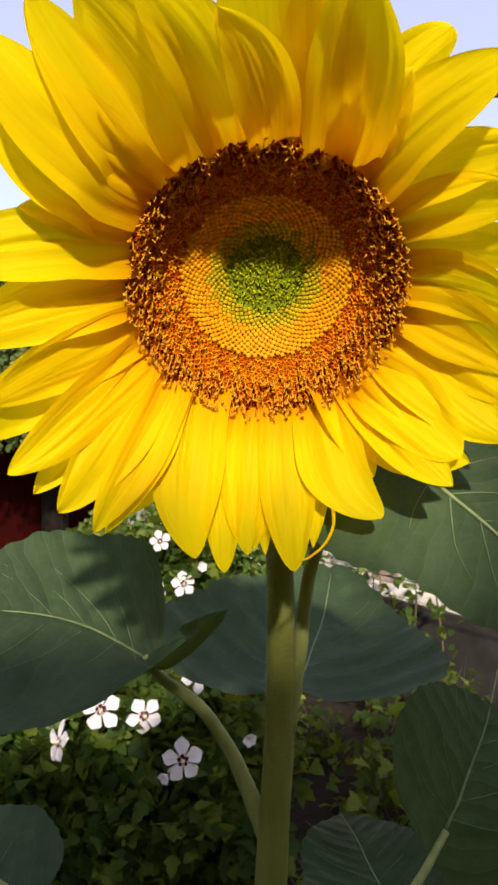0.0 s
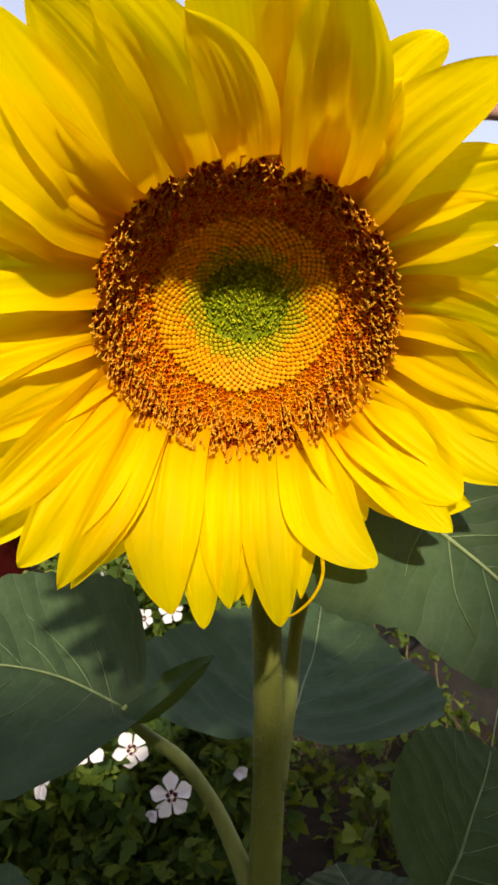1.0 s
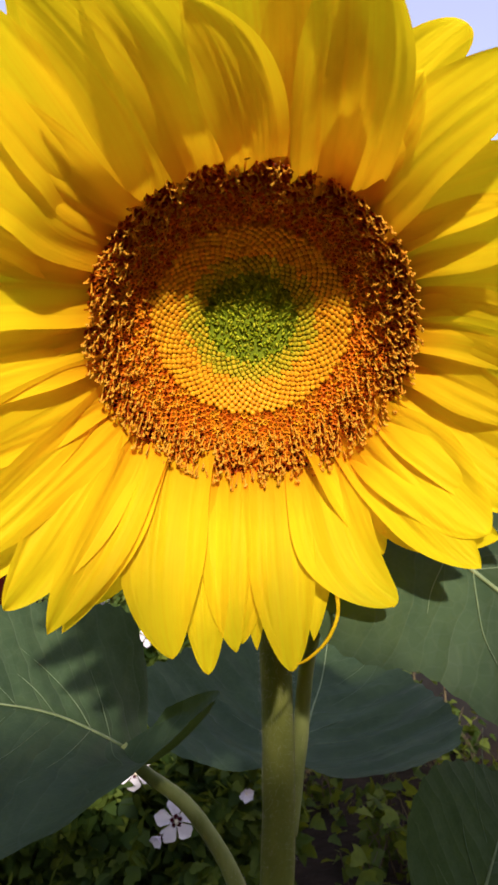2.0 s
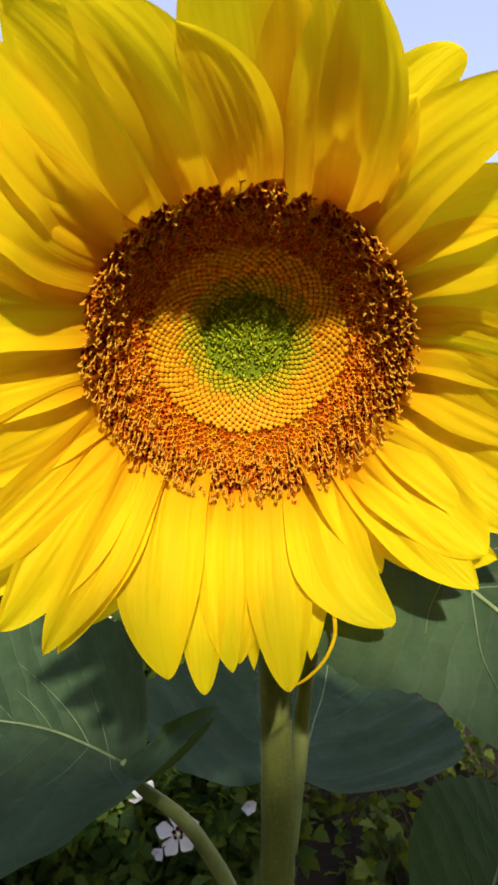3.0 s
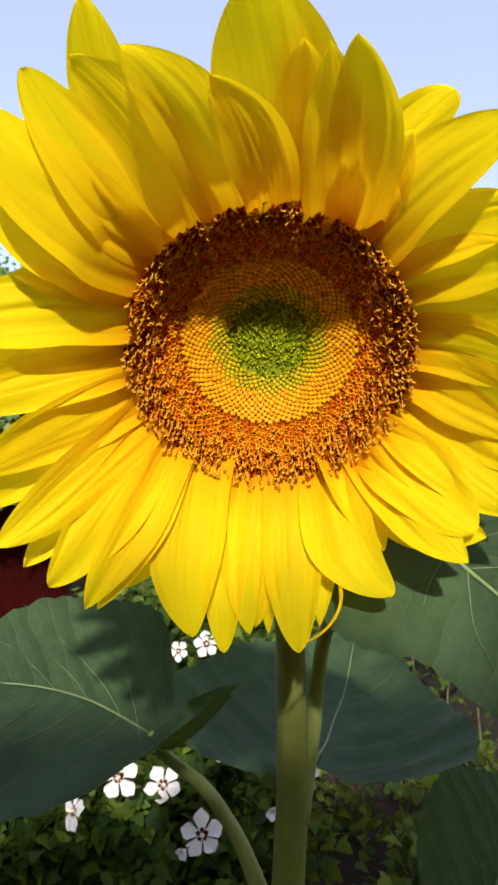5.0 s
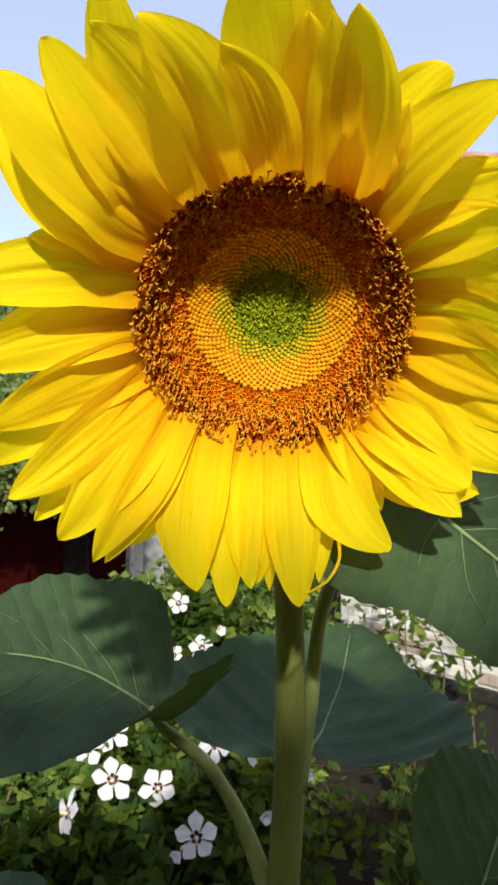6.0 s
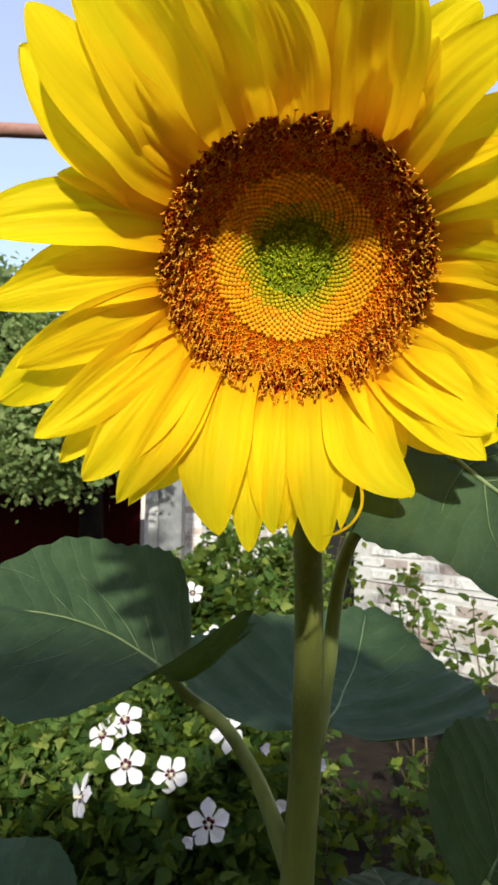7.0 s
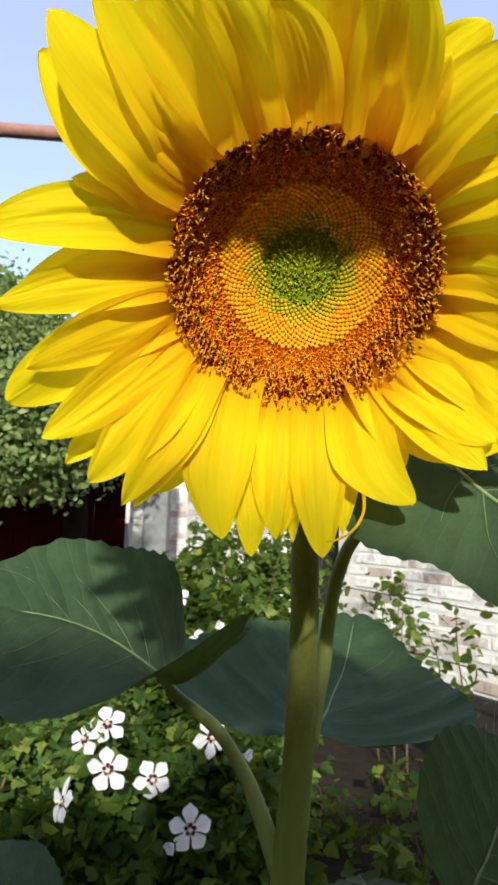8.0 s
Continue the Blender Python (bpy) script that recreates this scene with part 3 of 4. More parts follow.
def stigma_data(kind):
    """A style that forks into two curled arms, as a thin strip with thickness."""
    rnd = random.Random(kind)
    lines = []
    h = rnd.uniform(0.0024, 0.0036)
    bendx, bendy = rnd.uniform(-0.0008, 0.0008), rnd.uniform(-0.0008, 0.0008)
    lines.append([(0, 0, -0.003, 0.00036), (bendx * 0.5, bendy * 0.5, h * 0.55, 0.00037), (bendx, bendy, h, 0.00042)])
    for sgn in (-1, 1):
        a = rnd.uniform(-0.5, 0.5)
        cx_, cy_ = math.cos(a) * sgn, math.sin(a) * sgn
        reach = rnd.uniform(0.0006, 0.0011) * (1.0 if sgn > 0 else 0.7)
        lines.append([(bendx, bendy, h, 0.00042), (bendx + cx_ * reach * 0.6, bendy + cy_ * reach * 0.6, h + 0.0007, 0.00042),
                      (bendx + cx_ * reach * 1.25, bendy + cy_ * reach * 1.25, h + 0.0003, 0.00040), (bendx + cx_ * reach * 1.0, bendy + cy_ * reach * 1.0, h - 0.0006, 0.00026)])
    return gather([tube(l, 4, 4) for l in lines])


GOLDEN = 137.50776
SPREAD = 0.00120
bud_a = mesh_of("bud", *bud_data(0.00144, 0.0026), BUD)
bud_b = mesh_of("bud", *bud_data(0.00135, 0.0026), BUD_MID)
stigmas = [stigma_data(k) for k in range(7)]
stigma_meshes = [mesh_of("stigma", *s, STIGMA) for s in stigmas]
floret_ms, dark_ms, green_ms, more_stigma = [], [], [], []
near_stigmas = near_buds = near_mid = 0
more_buds, mid_buds = [], []
for n in range(3070):
    r = SPREAD * math.sqrt(n + 0.5)
    deg = n * GOLDEN
    nrm = disc_normal(r, deg)
    out = radial(deg)
    if r < 0.0265:
        for _ in range(2):
            rr = r + random.uniform(-0.001, 0.001)
            dd = deg + random.uniform(-4, 4)
            tip = (nrm + Vector([random.uniform(-0.32, 0.32) for _ in range(3)]) - out * 0.45 * (r / 0.0265)).normalized()
            green_ms.append(turned(on_disc(rr, dd, -0.0004), tip, out, random.uniform(0.75, 1.2), random.uniform(0, 6.28)))
        if r < 0.0205:
            continue
    if r < 0.0428:
        lean = (nrm - out * 0.35 + Vector([random.uniform(-0.05, 0.05) for _ in range(3)])).normalized()
        size = random.uniform(0.92, 1.08) * (0.82 + 0.2 * min(1, (r - 0.0205) / 0.012))
        m = turned(on_disc(r, deg, -0.0005 + random.uniform(-0.0003, 0.0003)), lean, out, size, 0.39)
        if r < 0.0290 + random.uniform(-0.002, 0.002) and near_mid < 60:
            near_mid += 1
            part("bud", bud_b, head, "", m)
        elif r < 0.0290 + random.uniform(-0.002, 0.002):
            mid_buds.append(m)
        elif near_buds < 230 and n % 4 == 1:
            near_buds += 1
            part("bud", bud_a, head, "", m)
        else:
            more_buds.append(m)
        continue
    lean = (nrm + out * 0.12 + Vector([random.uniform(-0.15, 0.15) for _ in range(3)])).normalized()
    m = turned(on_disc(r, deg, -0.0005), lean, out, random.uniform(0.85, 1.15), random.uniform(0, 6.28))
    open_ = (r - 0.0535) / 0.011
    if random.random() > open_:
        floret_ms.append(m)
    else:
        dark_ms.append(m)
    wanted = 0.12 if r < 0.0485 else (0.42 if r < 0.0545 else 0.64)
    if random.random() < wanted:
        tall = 0.5 + 0.65 * min(1.0, max(0.0, (r - 0.0455) / 0.014))
        ms = turned(on_disc(r, deg, 0.0030), (nrm + out * 0.55 + Vector([random.uniform(-0.16, 0.16) for _ in range(3)])).normalized(), out, (0.92, 0.92, tall * 1.45), random.uniform(0, 6.28))
        if r > 0.0565 and near_stigmas < 300 and n % 3 == 1:
            near_stigmas += 1
            part("stigma", random.choice(stigma_meshes), head, "", ms)
        else:
            more_stigma.append((random.randrange(7), ms))
# Sheet under the green scales, coloured darker so their gaps look shaded.
under = [on_disc(0.027 * i / 6, 360 * k / 40, 0.0003) for i in range(7) for k in range(40)]
part("green_base", mesh_of("green_base", under, [(i * 40 + k, i * 40 + 40 + k, i * 40 + 40 + (k + 1) % 40, i * 40 + (k + 1) % 40) for i in range(6) for k in range(40)], BUD_GREEN_GAP_SHADE), head)
part("green_centre", mesh_of("green_centre", *strewn(scale_data(0.00078, 0.0024), green_ms), BUD_GREEN), head, "unopened pale green florets")["kind"] = "stuff"
part("bud_mass", mesh_of("bud_mass", *strewn(bud_data(0.00144, 0.0026), more_buds), BUD_REST), head)["kind"] = "stuff"
part("inner_bud_mass", mesh_of("inner_bud_mass", *strewn(bud_data(0.00135, 0.0026), mid_buds), BUD_MID_REST), head)["kind"] = "stuff"
part("open_floret_ring", mesh_of("open_floret_ring", *strewn(floret_data(0.00115, 0.0026), floret_ms), FLORET), head, "open orange florets")["kind"] = "stuff"
part("spent_floret_ring", mesh_of("spent_floret_ring", *strewn(floret_data(0.00128, 0.0020), dark_ms), FLORET_DARK), head, "dark brown florets of the outer ring")["kind"] = "stuff"
part("stigma_tuft", mesh_of("stigma_tuft", *gather([strewn(stigmas[k], [m]) for k, m in more_stigma]), STIGMAS), head, "curled yellow stigmas")["kind"] = "stuff"


# ---------------------------------------------------------------- sunflower: stem and leaves
STALK = [(0.0, 0.56, -0.05, 0.016), (-0.004, 0.53, 0.45, 0.0145), (-0.001, 0.505, 0.88, 0.0125), (0.003, 0.500, 1.00, 0.0115), (0.0095, 0.490, 1.10, 0.0105), (0.0105, 0.470, 1.185, 0.0095),
         (0.0085, 0.443, 1.247, 0.0088), (0.005, 0.415, 1.31, 0.0085), (0.002, 0.392, 1.355, 0.010), (0.001, 0.376, 1.378, 0.018)]
of_plant("stem", tube_mesh("stem", STALK, STEM, 90, 18, 0.012), "thick hairy green stem")


def hairs(points, count, length, name, s0=0.0, s1=1.0):
    c = spline(points, 200)
    ms = []
    for _ in range(count):
        u = (s0 + (s1 - s0) * random.random()) * 198
        i = int(u)
        d = Vector(c[i + 1, :3] - c[i, :3]).normalized()
        a = d.orthogonal().normalized()
        a.rotate(Matrix.Rotation(random.uniform(0, 6.28), 3, d))
        p = Vector(c[i, :3]).lerp(Vector(c[i + 1, :3]), u - i) + a * c[i, 3] * 0.97
        ms.append(turned(p, a + d * random.uniform(-0.5, 0.3), d, (1, 1, random.uniform(0.5, 1.2) * length)))
    tpl = ([(-0.00006, 0, 0), (0.00006, 0, 0), (0, 0.00006, 0), (0, 0, 1.0)], [(0, 1, 3), (1, 2, 3), (2, 0, 3)])
    ob = of_plant(name, mesh_of(name, *strewn(tpl, ms), HAIR), "fine pale stem hairs")
    ob["kind"] = "stuff"


hairs(STALK, 6000, 0.0024, "stem_hair", 0.42, 0.93)


def leaf(base, tip, side, length, left, right, bow=0.0, cup_l=0.3, cup_r=0.3, droop=0.0, wave=0.02, seed=1, label="", lobe=0.42, lift=0.0, vein=1.0, lobe_left=None, curl=0.0, knots=None, prof=None, pucker=1.0):
    """A heart-shaped blade. base: where the stalk joins; tip: the way of the midrib; side: the way of its right half. left and right: half widths."""
    rnd = random.Random(seed)
    base, ta = Vector(base), Vector(tip).normalized()
    sd = Vector(side)
    sd = (sd - ta * sd.dot(ta)).normalized()
    nm = ta.cross(sd)
    nm = nm if nm.z > 0 else -nm
    ph = [rnd.uniform(0, 6.28) for _ in range(4)]

    def shape(x, y, edge=0.0):
        half = right if y > 0 else left
        v = abs(y) / half
        if prof:
            near, w = math.exp(-max(x, 0.0) / 0.3), abs(y)
            a, b, c = prof[:3] if y > 0 else prof[3:6]
            z = a * w + (b + c * near) * w * w - prof[6] * x * abs(x) + prof[7] * 4 * x * (1 - x)
            if y > 0 and x < 0 and len(prof) > 8:
                z += prof[8] * -x
            if y > 0 and len(prof) > 9:      # near margin turned up
                z += prof[9] * max(0.0, (edge - 0.45) / 0.55) ** 1.5
            z += wave * edge * math.sin(11 * x + ph[0] + (2.5 if y > 0 else 0))
            z += pucker * 0.008 * math.sin(30 * (x - 0.55 * w) + ph[2] + math.sin(9 * w)) * min(1, w * 6) * (1 - 0.5 * edge)
            z -= 0.012 * math.exp(-(y / 0.025) ** 2)
            return base + (ta * x + sd * y + nm * z) * length
        z = bow * 4 * x * (1 - x) - droop * x * abs(x) + (cup_r + curl * math.exp(-max(x, 0.0) / 0.3) if y > 0 else cup_l) * half * v ** 2
        z += wave * edge * math.sin(9 * x + ph[0] + (2.5 if y > 0 else 0)) + 0.012 * math.sin(6.5 * x - 3 * v + ph[1]) * v
        z += pucker * 0.010 * math.sin(24 * (x - 0.55 * v) + ph[2] + math.sin(5 * v)) * min(1, v * 2.5) * (1 - 0.6 * v)
        z += lift * max(0.0, -x)
        z -= 0.012 * math.exp(-(y / 0.025) ** 2)
        return base + (ta * x + sd * y + nm * z) * length

    def outline(th):
        a = abs(th)
        if knots:
            marks = (-180, -160, -135, -110, -80, -50, -25, 0, 25, 50, 80, 110, 135, 160, 180)
            deg = math.degrees(th)
            i = max(k for k in range(14) if marks[k] <= deg or k == 0)
            f = (deg - marks[i]) / (marks[i + 1] - marks[i])
            row = [knots[1], *knots, knots[-2]]
            p, q, r_, t_ = row[i:i + 4]
            r = 0.5 * (2 * q + (r_ - p) * f + (2 * p - 5 * q + 4 * r_ - t_) * f * f + (3 * q - p - 3 * r_ + t_) * f ** 3)
            teeth = 0.05 * abs(((a * 8.0 + ph[3]) % 1.0) - 0.5) if a < 2.6 else 0.0
            return max(0.03, r) * (1 + teeth - 0.012)
        back = lobe if th > 0 or lobe_left is None else lobe_left
        if th < 0 and lobe_left is not None and a >= 1.05:
            r = max(0.06, 0.64 - (0.64 - back) * ((a - 1.05) / 1.1) ** 0.8)
        elif a < 1.05:
            r = 1.0 - 0.36 * (a / 1.05) ** 0.75
        else:
            r = 0.64 - 0.02 * (a - 1.05) / 0.35 if a < 1.4 else 0.62 - (0.62 - back) * ((a - 1.4) / 1.4) ** 0.9 if a < 2.8 else back * (1 - 0.8 * ((a - 2.8) / 0.3416) ** 1.6)
        teeth = 0.045 * abs(((a * 7.0 + ph[3]) % 1.0) - 0.5) if a < 2.7 else 0.0
        return r * (1 + teeth - 0.008 + 0.015 * math.sin(a * 5 + ph[1]))

    rings, seg = 20, 240
    verts, faces, uvs = [shape(0, 0)], [], [(0.0, 0.0)]
    for i in range(1, rings + 1):
        rho = i / rings
        for k in range(seg):
            th = math.pi * (2 * (k + 0.5) / seg - 1)
            r = outline(th) * rho
            half = right if th > 0 else left
            lx, ly = r * math.cos(th), r * math.sin(th) * (1.0 if knots else half / 0.62)
            verts.append(shape(lx, ly, rho ** 3))
            uvs.append((lx, ly))
    for k in range(seg - 1):
        faces.append((0, 1 + k, 2 + k))
    for i in range(rings - 1):
        for k in range(seg - 1):
            a = 1 + i * seg + k
            faces.append((a, a + seg, a + seg + 1, a + 1))
    ob = of_plant("leaf", mesh_of("leaf", verts, faces, LEAF, True, uvs), label)

    def rib(name, pts, r0, r1, mat=VEIN):
        rows = [(*(shape(x, y) + nm * 0.0004), r0 + (r1 - r0) * i / (len(pts) - 1)) for i, (x, y) in enumerate(pts)]
        part(name, tube_mesh(name, rows, mat, 14, 5), ob)

    rib("midrib", [(0.0, 0.001), (0.15, 0.004), (0.35, -0.004), (0.6, 0.006), (0.95, 0.0)], 0.0013 * vein, 0.0004 * vein)
    wide = (0.62 * max(knots[2:6]), 0.62 * max(knots[9:13])) if knots else (left, right)
    for x0, out_, fine in ((0.06, 0.10, 0.8), (0.16, 0.30, 0.9), (0.32, 0.36, 0.6), (0.48, 0.36, 0.5)):
        for sg, half in ((-1, wide[0]), (1, wide[1])):
            k = sg * half * 0.62 / 0.62
            rib("side_vein", [(x0, 0.004 * sg), (x0 + 0.25 * out_, 0.22 * k), (x0 + 0.62 * out_, 0.48 * k), (x0 + 1.1 * out_, 0.70 * k * (1 - 0.35 * x0))], 0.00050 * vein * fine, 0.00012, VEIN_FINE)
    return ob


def petiole(rows, label=""):
    of_plant("petiole", tube_mesh("petiole", rows, PETIOLE, 26, 10, 0.01), label)
    hairs(rows, 700, 0.0018, "petiole_hair")


leaf((-0.093, 0.5307, 1.142), (-0.843, -0.451, 0.292), (0.320, -0.858, -0.402), 0.1642, 0.45, 0.6, wave=0.010, seed=3, label="broad green leaf cupped upward, partly in sun",
     knots=(0.115, 0.12, 0.22, 0.345, 0.440, 0.530, 0.744, 1.0, 1.07, 0.93, 0.60, 0.27, 0.25, 0.27, 0.115), prof=(-0.095, -0.276, 2.8, 0.198, 0.705, 0.735, -0.053, 0.118, 1.75, 0.07))
petiole([(-0.001, 0.502, 1.020, 0.0075), (-0.014, 0.505, 1.052, 0.0062), (-0.028, 0.507, 1.082, 0.0052), (-0.050, 0.512, 1.110, 0.0048), (-0.078, 0.524, 1.126, 0.0042), (-0.093, 0.5307, 1.1405, 0.0036)])
leaf((0.083, 0.372, 1.288), (0.074, -0.065, -0.080), (-0.59, -0.45, -0.67), 0.130, 0.6, 0.6, 0.0, 0.1, 0.0, 0.0, 0.008, 5, "large shaded leaf hanging beside the flower", vein=1.1,
     knots=(0.12, 0.50, 0.62, 0.62, 0.64, 0.69, 0.80, 0.98, 0.72, 0.505, 0.560, 0.55, 0.48, 0.35, 0.12), pucker=0.7)
petiole([(0.0165, 0.489, 1.100, 0.0050), (0.0212, 0.486, 1.137, 0.0052), (0.0245, 0.482, 1.160, 0.0051), (0.0264, 0.476, 1.1837, 0.0049), (0.0292, 0.467, 1.2105, 0.0047), (0.0330, 0.456, 1.2297, 0.0045), (0.0395, 0.444, 1.2464, 0.0042), (0.058, 0.410, 1.272, 0.0039), (0.083, 0.373, 1.288, 0.0036)])
leaf((0.0404, 0.7525, 1.0474), (0.275, 0.915, 0.296), (0.955, -0.295, 0.024), 0.2529, 0.6, 0.5, wave=0.02, seed=8, label="heart-shaped shaded leaf with a wavy edge", vein=1.3,
     knots=(0.08, 0.156, 0.30, 0.52, 0.70, 0.745, 0.89, 1.0, 0.81, 0.695, 0.64, 0.47, 0.30, 0.17, 0.08), prof=(-0.21, 0.43, 0.05, -0.05, 0.857, -0.40, -0.05, -0.07), pucker=1.6)
petiole([(0.000, 0.505, 0.985, 0.0050), (0.006, 0.580, 1.015, 0.0040), (0.022, 0.670, 1.038, 0.0034), (0.0404, 0.7525, 1.0470, 0.0028)])
leaf((0.1494, 0.5700, 0.9830), (0.57, 0.45, 0.82), (0.82, 0.10, -0.57), 0.157, 0.5, 0.5, wave=0.012, seed=11, label="rounded dark green lower leaf", vein=1.3,
     knots=(0.12, 0.15, 0.18, 0.22, 0.43, 0.70, 0.73, 0.72, 0.73, 0.70, 0.58, 0.45, 0.35, 0.20, 0.12), prof=(0.05, 0.15, 0.0, 0.05, 0.15, 0.0, 0.10, 0.03), pucker=0.4)
petiole([(0.001, 0.502, 0.88, 0.0050), (0.055, 0.515, 0.905, 0.0042), (0.115, 0.545, 0.950, 0.0036), (0.1494, 0.570, 0.982, 0.0030)])
leaf((0.105, 0.600, 0.905), (-0.03, 0.16, 0.03), (1.0, 0.1, 0.0), 0.13, 0.55, 0.55, 0.02, 0.1, 0.1, 0.1, 0.02, 13, "small low leaf by the stem")
petiole([(0.0, 0.505, 0.83, 0.0050), (0.050, 0.54, 0.87, 0.0042), (0.105, 0.600, 0.905, 0.0036)])
leaf((-0.235, 0.600, 0.925), (-0.20, 0.10, 0.02), (0.1, 0.9, 0.25), 0.15, 0.5, 0.5, 0.02, 0.1, 0.1, 0.15, 0.02, 17, "low shaded leaf among the bush", 0.3)
petiole([(-0.003, 0.51, 0.78, 0.0060), (-0.070, 0.53, 0.84, 0.0050), (-0.150, 0.57, 0.895, 0.0044), (-0.235, 0.600, 0.925, 0.0040)])


# ---------------------------------------------------------------- ground
def ground_mesh():
    n, verts, faces = 90, [], []
    xs = np.concatenate([[-400, -120, -40, -16], np.linspace(-7, 7, n - 8), [16, 40, 120, 400]])
    for y in xs:
        for x in xs:
            z = 0.03 * noise.noise((x * 2.2, y * 2.2, 0)) + 0.015 * noise.noise((x * 7, y * 7, 3)) if abs(x) < 8 and abs(y) < 8 else 0.0
            verts.append((x, y + 2.0, z))
    for j in range(n - 1):
        for i in range(n - 1):
            a = j * n + i
            faces.append((a, a + 1, a + n + 1, a + n))
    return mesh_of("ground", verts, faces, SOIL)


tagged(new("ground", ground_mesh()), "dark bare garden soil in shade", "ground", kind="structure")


# ---------------------------------------------------------------- foliage helpers
def leaflet_data(kind="oval"):
    """A small leaf of one unit, folded along its midrib and bent."""
    if kind == "oval":
        prof = ((0.0, 0.03), (0.2, 0.24), (0.45, 0.33), (0.7, 0.25), (0.9, 0.10), (1.0, 0.0))
    else:
        prof = ((0.0, 0.05), (0.15, 0.30), (0.34, 0.44), (0.46, 0.24), (0.62, 0.27), (0.82, 0.14), (1.0, 0.0))
    verts, faces = [], []
    for s, w in prof:
        for v in (-1, 0, 1):
            verts.append((w * v, s, 0.22 * w * abs(v) - 0.20 * s * s))
    for i in range(len(prof) - 1):
        for j in range(2):
            a = i * 3 + j
            faces.append((a, a + 1, a + 4, a + 3))
    return verts, faces


OVAL, LOBED = leaflet_data("oval"), leaflet_data("lobed")


def leaf_pose(p, size, flat=0.6):
    """Leaves lie mostly level, hang a little and point anywhere."""
    yaw = random.uniform(0, 6.28)
    e = Euler((random.gauss(-0.25, flat), random.gauss(0, flat), yaw))
    return Matrix.Translation(p) @ e.to_matrix().to_4x4() @ Matrix.Scale(size * random.uniform(0.6, 1.25), 4)


def in_blob(c, r):
    """A random place in an uneven ball, denser to its outside."""
    while True:
        v = Vector([random.uniform(-1, 1) for _ in range(3)])
        if 0.02 < v.length < 1:
            break
    d = v.normalized()
    k = 0.72 + 0.5 * noise.noise(d * 2.3 + Vector(c))
    rad = v.length ** 0.55 * k
    return Vector((c[0] + d.x * rad * r[0], c[1] + d.y * rad * r[1], c[2] + d.z * rad * r[2]))


# ---------------------------------------------------------------- hibiscus bush
bush = thing("hibiscus_bush", "leafy hibiscus bush with white flowers, half in shade", "bush", at=(-0.50, 2.05, 0.0))
BUSH_BACK = Matrix.Translation(-bush.location)


def of_bush(name, me, label="", m=None):
    return part(name, me, bush, label, BUSH_BACK @ (m or Matrix.Identity(4)))


BUSH_BLOBS = [((-0.58, 1.95, 0.42), (0.48, 0.36, 0.38)), ((-0.16, 2.05, 0.36), (0.32, 0.34, 0.42)), ((-1.0, 2.05, 0.45), (0.45, 0.40, 0.42)), ((-0.36, 1.82, 0.22), (0.45, 0.25, 0.30)), ((-0.24, 2.22, 0.76), (0.24, 0.18, 0.40))]
for c, r in BUSH_BLOBS:
    for k in range(5):
        a = random.uniform(0, 6.28)
        top = Vector((c[0] + 0.6 * r[0] * math.cos(a), c[1] + 0.6 * r[1] * math.sin(a), c[2] + 0.5 * r[2]))
        foot = Vector((-0.50 + random.uniform(-0.12, 0.12), 2.08 + random.uniform(-0.1, 0.1), -0.03))
        mid = foot.lerp(top, 0.5) + Vector((random.uniform(-0.05, 0.05), random.uniform(-0.05, 0.05), 0.04))
        of_bush("branch", tube_mesh("branch", [(*foot, 0.012), (*mid, 0.008), (*top, 0.003)], TWIG, 10, 6))
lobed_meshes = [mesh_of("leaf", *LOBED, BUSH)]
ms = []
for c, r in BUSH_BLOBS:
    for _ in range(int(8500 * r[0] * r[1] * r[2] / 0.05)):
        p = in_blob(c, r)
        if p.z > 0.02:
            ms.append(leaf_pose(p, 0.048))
of_bush("foliage", mesh_of("foliage", *strewn(LOBED, ms), BUSH), "green lobed leaves, most tinted dark for shade, some pale for sun")["kind"] = "stuff"
near = 0
for _ in range(900):
    c, r = random.choice(BUSH_BLOBS[:2] + BUSH_BLOBS[3:])
    d = Vector((random.uniform(-1, 1), random.uniform(-1, -0.35), random.uniform(-0.6, 0.9))).normalized()
    p = Vector((c[0] + d.x * r[0] * 0.98, c[1] + d.y * r[1] * 0.98, c[2] + d.z * r[2] * 0.98))
    if p.z > 0.1 and near < 260:
        near += 1
        of_bush("leaf", lobed_meshes[0], "", leaf_pose(p, 0.052))


def flower_petal_data():
    """A paddle-shaped petal: a narrow foot and a broad round end."""
    verts, faces, nu, nv = [], [], 11, 6
    for i in range(nu + 1):
        s = math.sin(i / nu * math.pi / 2)
        w = 0.06 + 0.29 * (s / 0.64) ** 1.25 if s < 0.64 else 0.35 * max(0.0, 1 - ((s - 0.64) / 0.36) ** 2.4) ** 0.5 + 0.004
        for j in range(nv + 1):
            v = 2 * j / nv - 1
            verts.append((w * v, s * (1 - 0.10 * v * v * s), 0.18 * s - 0.16 * s * s + 0.05 * v * v + 0.03 * math.sin(5 * v + 4 * s)))
    for i in range(nu):
        for j in range(nv):
            a = i * (nv + 1) + j
            faces.append((a, a + 1, a + nv + 2, a + nv + 1))
    return verts, faces


white_petal = mesh_of("petal", *flower_petal_data(), WHITE_PETAL)


